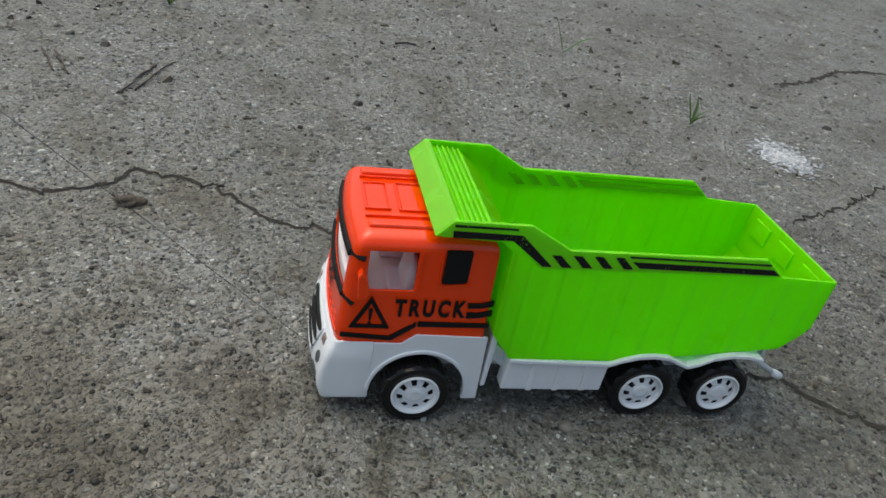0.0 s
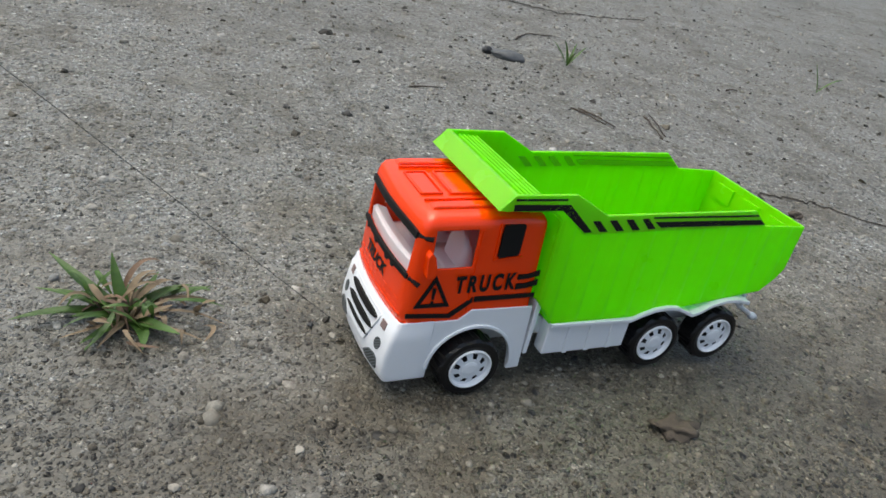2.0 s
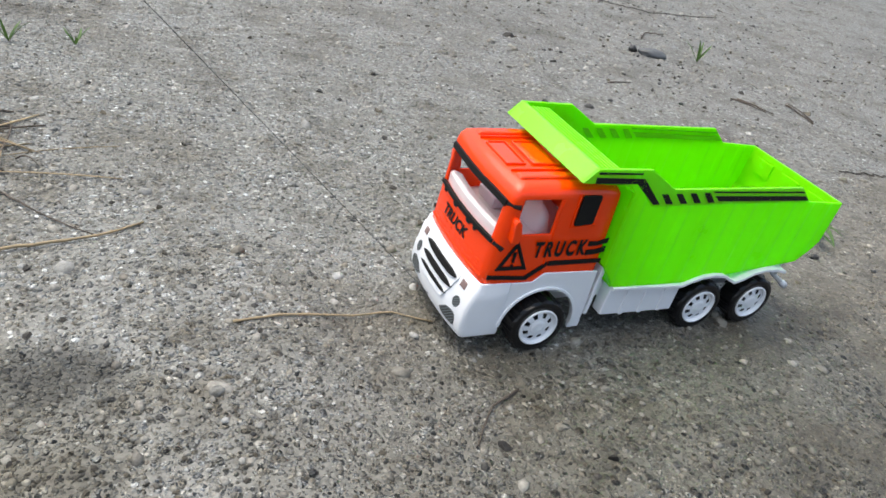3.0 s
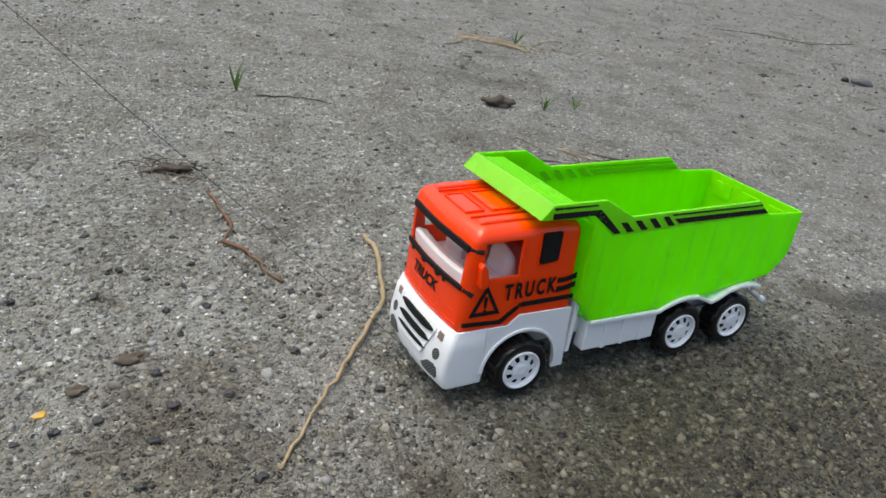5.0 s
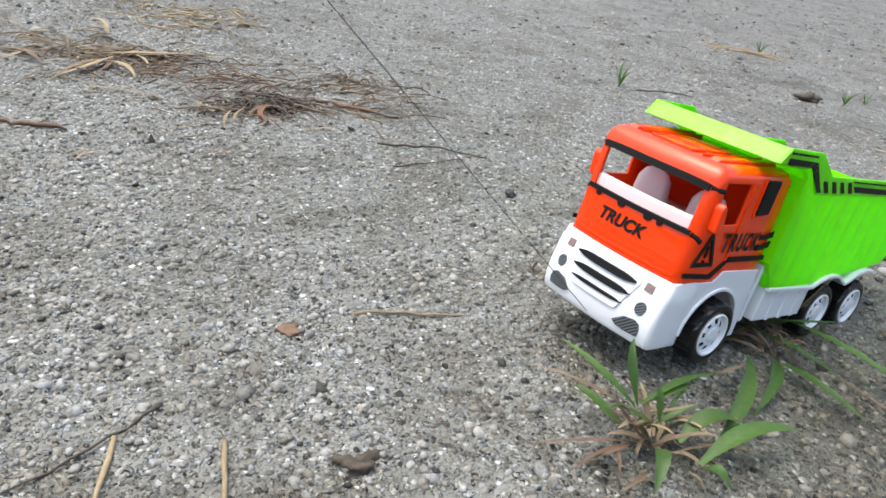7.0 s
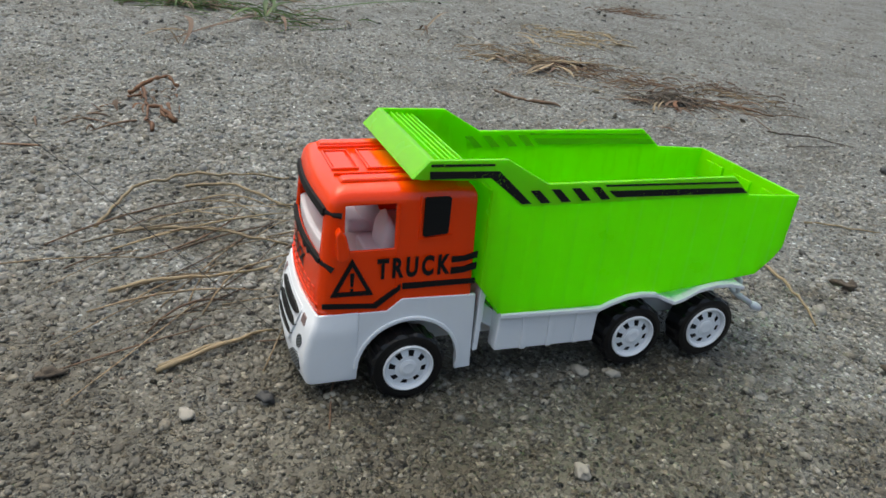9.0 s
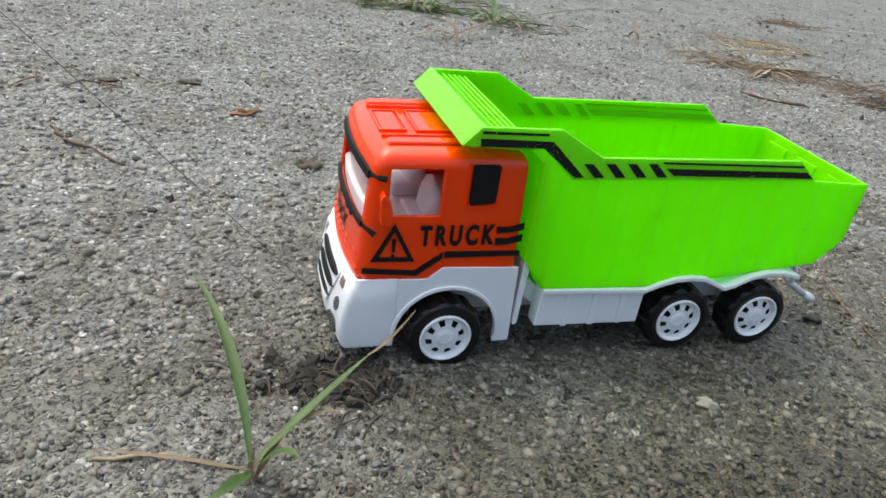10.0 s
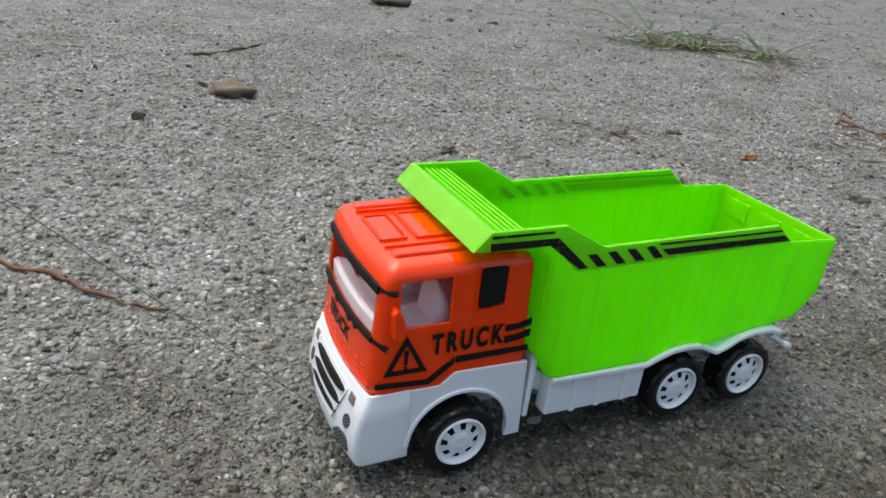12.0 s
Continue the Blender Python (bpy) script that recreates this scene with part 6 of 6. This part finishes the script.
leaf(tuft, LEAF, 0.0014, (0.002, 0, 0.004), (0.014, -0.004, 0.012), 0.003, 0.1)
leaf(tuft, DRY, 0.0007, (0, 0, 0.003), (-0.044, 0.003, 0.003), 0.003, 0.05)
leaf(tuft, DRY, 0.0010, (0, 0, 0.002), (0.022, 0.020, 0.010), 0.003, 0.1)
leaf(tuft, DRY, 0.0012, (0, 0, -0.001), (0.001, 0.001, 0.010), 0.0, 0.0)
leaf(tuft, RUST, 0.0010, (0.001, 0, -0.001), (0.008, 0.008, 0.009), 0.001, 0.0)
for x, y, h, n, label in ((0.220, 0.463, 0.040, 2, "single yellow-green grass shoot"), (0.288, 0.309, 0.026, 4, "small green grass shoot"), (-0.152, 0.461, 0.034, 5, "small green and brown grass shoot"),
                          (-0.904, 0.311, 0.020, 6, "small green weed sprout"), (-0.862, 0.318, 0.016, 5, "small green weed sprout"), (-0.678, -0.168, 0.020, 2, "short green grass shoot"),
                          (-1.198, 0.344, 0.026, 4, "thin looping grass sprout"), (-0.79, 0.570, 0.024, 6, "low yellowish grass tuft")):
    sprout(x, y, h, n, LEAF, label)
for x, y, h, n, label in ((-1.331, -0.090, 0.010, 4, "dry curled brown sprig"), (-1.350, -0.123, 0.012, 5, "dry curled brown sprig"), (-1.494, -0.013, 0.008, 3, "short dry dark sprig"), (-2.055, 0.283, 0.022, 2, "upright dry brown stalk"), (-2.329, -0.143, 0.030, 4, "dry bent grass sprout")):
    sprout(x, y, h, n, DRY, label)

tuft = tagged(new("creeping_grass"), "low sprawling green grass with dry mat", "grass", "creeping grass")
tuft.matrix_basis = pose(-2.125, 0.499, gz(-2.125, 0.499))
for mat, width, start, tip, arch, bow in (
    (LEAF, 0.0026, (-0.025, 0.037, 0.004), (-0.112, 0.169, 0.006), 0.01, 0.04),
    (LEAF, 0.0026, (-0.005, -0.023, 0.004), (0.030, 0.411, 0.03), 0.006, 0.03),
    (LEAF, 0.0022, (0.082, 0.051, 0.003), (0.242, 0.268, 0.004), 0.006, 0.03),
    (DRY, 0.002, (-0.020, 0.040, 0.004), (-0.056, 0.136, 0.003), 0.004, 0.0),
    (LEAF, 0.0034, (-0.011, 0.008, 0.004), (0.050, 0.116, 0.012), 0.006, 0.1),
    (DRY, 0.0022, (0.001, -0.038, 0.002), (0.080, -0.030, 0.002), 0.004, 0.05),
    (LEAF, 0.0026, (0.011, -0.032, 0.004), (0.075, 0.007, 0.004), 0.006, 0.1),
    (LEAF, 0.0024, (-0.014, -0.002, 0.004), (-0.052, -0.015, 0.003), 0.005, 0.1),
    (RUST, 0.0018, (-0.012, -0.024, 0.002), (-0.048, -0.068, 0.001), 0.003, 0.0),
    (DRY, 0.0022, (0.017, -0.040, 0.003), (0.050, -0.054, 0.001), 0.004, 0.1),
    (LEAF, 0.0024, (0.024, -0.017, 0.004), (0.067, 0.052, 0.01), 0.005, 0.1),
    (DRY, 0.0018, (0.001, -0.023, 0.003), (0.041, 0.024, 0.006), 0.004, 0.1),
    (LEAF, 0.0024, (0.033, -0.028, 0.003), (0.008, -0.012, 0.008), 0.004, -0.1),
    (LEAF, 0.002, (0.054, -0.006, 0.003), (0.089, 0.050, 0.009), 0.004, 0.1),
    (DRY, 0.0022, (-0.006, -0.018, 0.003), (-0.011, 0.043, 0.006), 0.005, 0.1),
    (LEAF, 0.0024, (-0.001, -0.016, 0.003), (-0.027, 0.002, 0.007), 0.004, -0.1),
):
    leaf(tuft, mat, width * 1.15, start, tip, arch * 1.8 + 0.002, bow)
tuft = tagged(new("creeping_grass"), "sprawling grass shoot with long runners", "grass", "creeping grass")
tuft.matrix_basis = pose(-1.976, 0.458, gz(-1.976, 0.458))
for mat, width, start, tip, arch, bow in (
    (LEAF, 0.0026, (-0.009, -0.004, 0.006), (-0.005, 0.116, 0.02), 0.004, 0.05),
    (LEAF, 0.0022, (-0.008, 0.008, 0.006), (-0.023, 0.096, 0.008), 0.006, 0.05),
    (LEAF, 0.0017, (-0.008, -0.035, 0.003), (0.237, 0.216, 0.005), 0.004, 0.02),
    (RUST, 0.0026, (-0.020, -0.036, 0.006), (-0.094, -0.192, 0.002), 0.004, 0.1),
    (RUST, 0.002, (-0.005, -0.026, 0.003), (0.012, -0.084, 0.002), 0.003, 0.05),
    (LEAF, 0.0024, (-0.014, -0.033, 0.006), (0.012, 0.008, 0.016), 0.002, 0.05),
    (DRY, 0.0028, (-0.016, -0.026, 0.005), (0.018, -0.006, 0.004), 0.005, 0.1),
    (LEAF, 0.0032, (-0.019, -0.030, 0.004), (-0.052, -0.061, 0.003), 0.005, 0.1),
    (LEAF, 0.0026, (-0.016, -0.026, 0.005), (-0.013, 0.010, 0.014), 0.003, 0.1),
    (DRY, 0.002, (-0.071, -0.143, 0.003), (-0.114, -0.171, 0.002), 0.002, 0.0),
    (DRY, 0.0016, (0.210, 0.142, 0.003), (0.160, -0.037, 0.003), 0.003, 0.0),
    (RUST, 0.002, (0.161, -0.001, 0.003), (0.169, -0.022, 0.002), 0.003, 0.0),
):
    leaf(tuft, mat, width * 1.15, start, tip, arch * 1.8 + 0.002, bow)
tuft = tagged(new("creeping_grass"), "low green grass mat with a brown stalk", "grass", "creeping grass")
tuft.matrix_basis = pose(-2.084, 0.488, gz(-2.084, 0.488))
for mat, width, start, tip, arch, bow in (
    (LEAF, 0.0026, (-0.009, -0.045, 0.004), (0.008, -0.008, 0.006), 0.006, 0.1),
    (LEAF, 0.0024, (0.002, -0.039, 0.004), (0.027, -0.007, 0.004), 0.006, 0.1),
    (DRY, 0.0022, (0.005, -0.023, 0.003), (-0.020, -0.026, 0.006), 0.004, 0.1),
    (LEAF, 0.0024, (0.012, -0.026, 0.003), (0.044, -0.029, 0.003), 0.004, 0.1),
    (RUST, 0.0024, (0.010, -0.119, 0.008), (0.037, -0.226, 0.002), 0.003, 0.1),
    (LEAF, 0.002, (0.017, -0.021, 0.004), (-0.003, -0.016, 0.02), 0.004, 0.1),
    (DRY, 0.002, (-0.002, -0.050, 0.003), (0.014, -0.055, 0.002), 0.003, 0.1),
):
    leaf(tuft, mat, width * 1.15, start, tip, arch * 1.8 + 0.002, bow)

# mats of creeping grass
litter("grass_mat", -2.087, 0.486, 0.045, 0.026, 35, 0.045, 0.00075, LEAF, "low mat of creeping green grass", 180, 0, 0.006)
litter("grass_mat", -2.087, 0.486, 0.054, 0.031, 17, 0.045, 0.00068, DRY, "low mat of dry creeping grass", 180, 0, 0.008)
litter("grass_mat", -1.964, 0.47, 0.045, 0.026, 25, 0.045, 0.00075, LEAF, "low mat of creeping green grass", 180, 0, 0.006)
litter("grass_mat", -1.964, 0.47, 0.054, 0.031, 12, 0.045, 0.00068, DRY, "low mat of dry creeping grass", 180, 0, 0.008)
litter("grass_mat", -2.098, 0.487, 0.045, 0.016, 55, 0.045, 0.00075, LEAF, "low mat of creeping green grass", 180, 0, 0.006)
litter("grass_mat", -2.098, 0.487, 0.054, 0.018, 27, 0.045, 0.00068, DRY, "low mat of dry creeping grass", 180, 0, 0.008)
litter("grass_mat", -1.982, 0.445, 0.024, 0.016, 25, 0.045, 0.00075, LEAF, "low mat of creeping green grass", 180, 0, 0.006)
litter("grass_mat", -1.982, 0.445, 0.028, 0.018, 12, 0.045, 0.00068, DRY, "low mat of dry creeping grass", 180, 0, 0.008)
litter("grass_mat", -2.027, 0.582, 0.045, 0.019, 25, 0.045, 0.00075, LEAF, "low mat of creeping green grass", 180, 0, 0.006)
litter("grass_mat", -2.027, 0.582, 0.054, 0.023, 12, 0.045, 0.00068, DRY, "low mat of dry creeping grass", 180, 0, 0.008)

# loose grains
def coarse_grain(g, n, x, y):
    """Coarse beside the track, ground finer where it has been driven over, in drifts."""
    off = y - np.interp(x, [-2.5, -1.5, 0.0], [-0.39, -0.10, 0.0])
    drift = np.sin(31 * x + 2 * np.sin(23 * y)) * np.cos(27 * y + 2 * np.sin(19 * x))
    size = np.interp(x, [-2.2, -1.6], [0.00175, 0.0013]) * np.interp(off, [-0.20, -0.02, 0.10], [0.68, 0.72, 1.0]) * (0.9 + 0.2 * drift)
    return np.clip(g.lognormal(0, 0.28, n) * size, 0.0006, 0.0030)


rng = np.random.default_rng(7)
scatter("gravel", 24000, rng, band(-1.15, 0.45, -0.24, 0.95), grain(0.00085, 0.50), GRIT, "loose sand grains and grit on packed soil")
scatter("gravel", 26000, rng, band(-1.75, -0.95, -0.26, 0.80), grain(0.0011, 0.40), GRIT, "loose grit of pale and dark grains", -0.15, 0.18)
scatter("gravel", 86000, rng, band(-2.95, -1.60, -0.26, 0.75), coarse_grain, GRIT, "coarse grit of closely packed pale grains", -0.18, 0.22)
scatter("gravel", 4200, rng, band(-2.95, 0.6, -0.26, 1.5), grain(0.0017, 0.34), PEBBLE, "small worn pebbles bedded in the sand", -0.35, 0.22)


scatter("bark_flakes", 260, rng, lambda g, n: (g.uniform(-0.6, 0.9, n), 0.18 + 1.0 * g.beta(1.2, 1.6, n)), grain(0.0023, 0.4), CRUMB, "dark flakes of bark and soil on damp sand", -0.2, 0.38)
scatter("bark_flakes", 220, rng, lambda g, n: (g.uniform(-3.0, -0.6, n), g.uniform(-0.3, 1.1, n)), grain(0.0019, 0.4), CRUMB, "dark flakes of bark and soil on the grit", -0.1, 0.38)


def far_field(g, n):
    return g.uniform(-3.1, 1.1, n), 0.35 + 1.5 * g.beta(1.1, 1.6, n)


def around(cx, cy, sx, sy):
    return lambda g, n: (g.normal(cx, sx, n), g.normal(cy, sy, n))


scatter("gravel", 13000, rng, far_field, grain(0.0023, 0.4), PEBBLE, "pale and dark pebbles strewn over the open ground", -0.2, 0.18)
scatter("soil_crumbs", 3000, rng, lambda g, n: (g.uniform(-3.0, 0.9, n), g.uniform(-0.40, 1.4, n)), grain(0.0009, 0.5), CRUMB, "black crumbs of soil strewn on the sand", -0.1, 0.32)
scatter("soil_crumbs", 5000, rng, around(-1.00, -0.135, 0.09, 0.055), grain(0.0006, 0.45), CRUMB, "dark mossy crumbs on a damp patch", -0.1, 0.32)
scatter("gravel", 700, rng, around(-1.00, -0.13, 0.11, 0.06), grain(0.0015, 0.4), PEBBLE, "pale pebbles on a damp patch", -0.2, 0.18)
scatter("soil_crumbs", 700, rng, around(-2.113, -0.306, 0.012, 0.006), grain(0.0008, 0.5), CRUMB, "dark crumbly leaf litter", 0.3, 0.35)
scatter("soil_crumbs", 500, rng, around(-1.582, 0.243, 0.014, 0.006), grain(0.0010, 0.5), CRUMB, "dark rotten crumbs among stalks", 0.3, 0.35)
scatter("soil_crumbs", 1500, rng, around(-0.20, 0.50, 0.35, 0.25), grain(0.0010, 0.5), CRUMB, "dark crumbs of soil strewn on the sand", -0.1, 0.32)


# ---------------------------------------------------------------- what moves
def motions():
    walk(truck, [(r[0], pose(*r[1:])) for r in TRUCK_PATH])
    times = [r[0] for r in TRUCK_PATH]
    steps = np.hypot(np.diff([r[1] for r in TRUCK_PATH]), np.diff([r[2] for r in TRUCK_PATH]))
    way = np.concatenate([[0.0], np.cumsum(steps)])
    grid = np.arange(0, 181) / 15.0
    rolled = np.interp(grid, times, way)
    for w, x, y, s in wheels:
        face = pose(0, 0, 0, 0, 0, 180 if s > 0 else 0)
        walk(w, [(float(t), pose(x, y, WHEEL_Z, 0, -math.degrees(d / WHEEL_R) % 360, 0) @ face) for t, d in zip(grid, rolled)])
    # the thread leads forward and up from under the bumper; its angle sways a little
    rows = []
    for t, d in ((0.0, (-0.778, 0.129, 0.615)), (1.5, (-0.733, 0.160, 0.661)), (2.0, (-0.755, 0.149, 0.639)), (2.5, (-0.732, 0.154, 0.664)), (3.2, (-0.710, 0.160, 0.686)), (5.5, (-0.692, 0.154, 0.705)),
                 (6.5, (-0.749, 0.150, 0.646)), (7.0, (-0.788, 0.165, 0.593)), (7.2, (-0.740, 0.146, 0.657)), (10.0, (-0.712, 0.170, 0.681)), (12.0, (-0.725, 0.16, 0.670))):
        rows.append((t, Matrix.Translation((-0.0370, 0.0, 0.0105)) @ Vector(d).to_track_quat("Z", "Y").to_matrix().to_4x4()))
    walk(pull_string, rows)


motions()
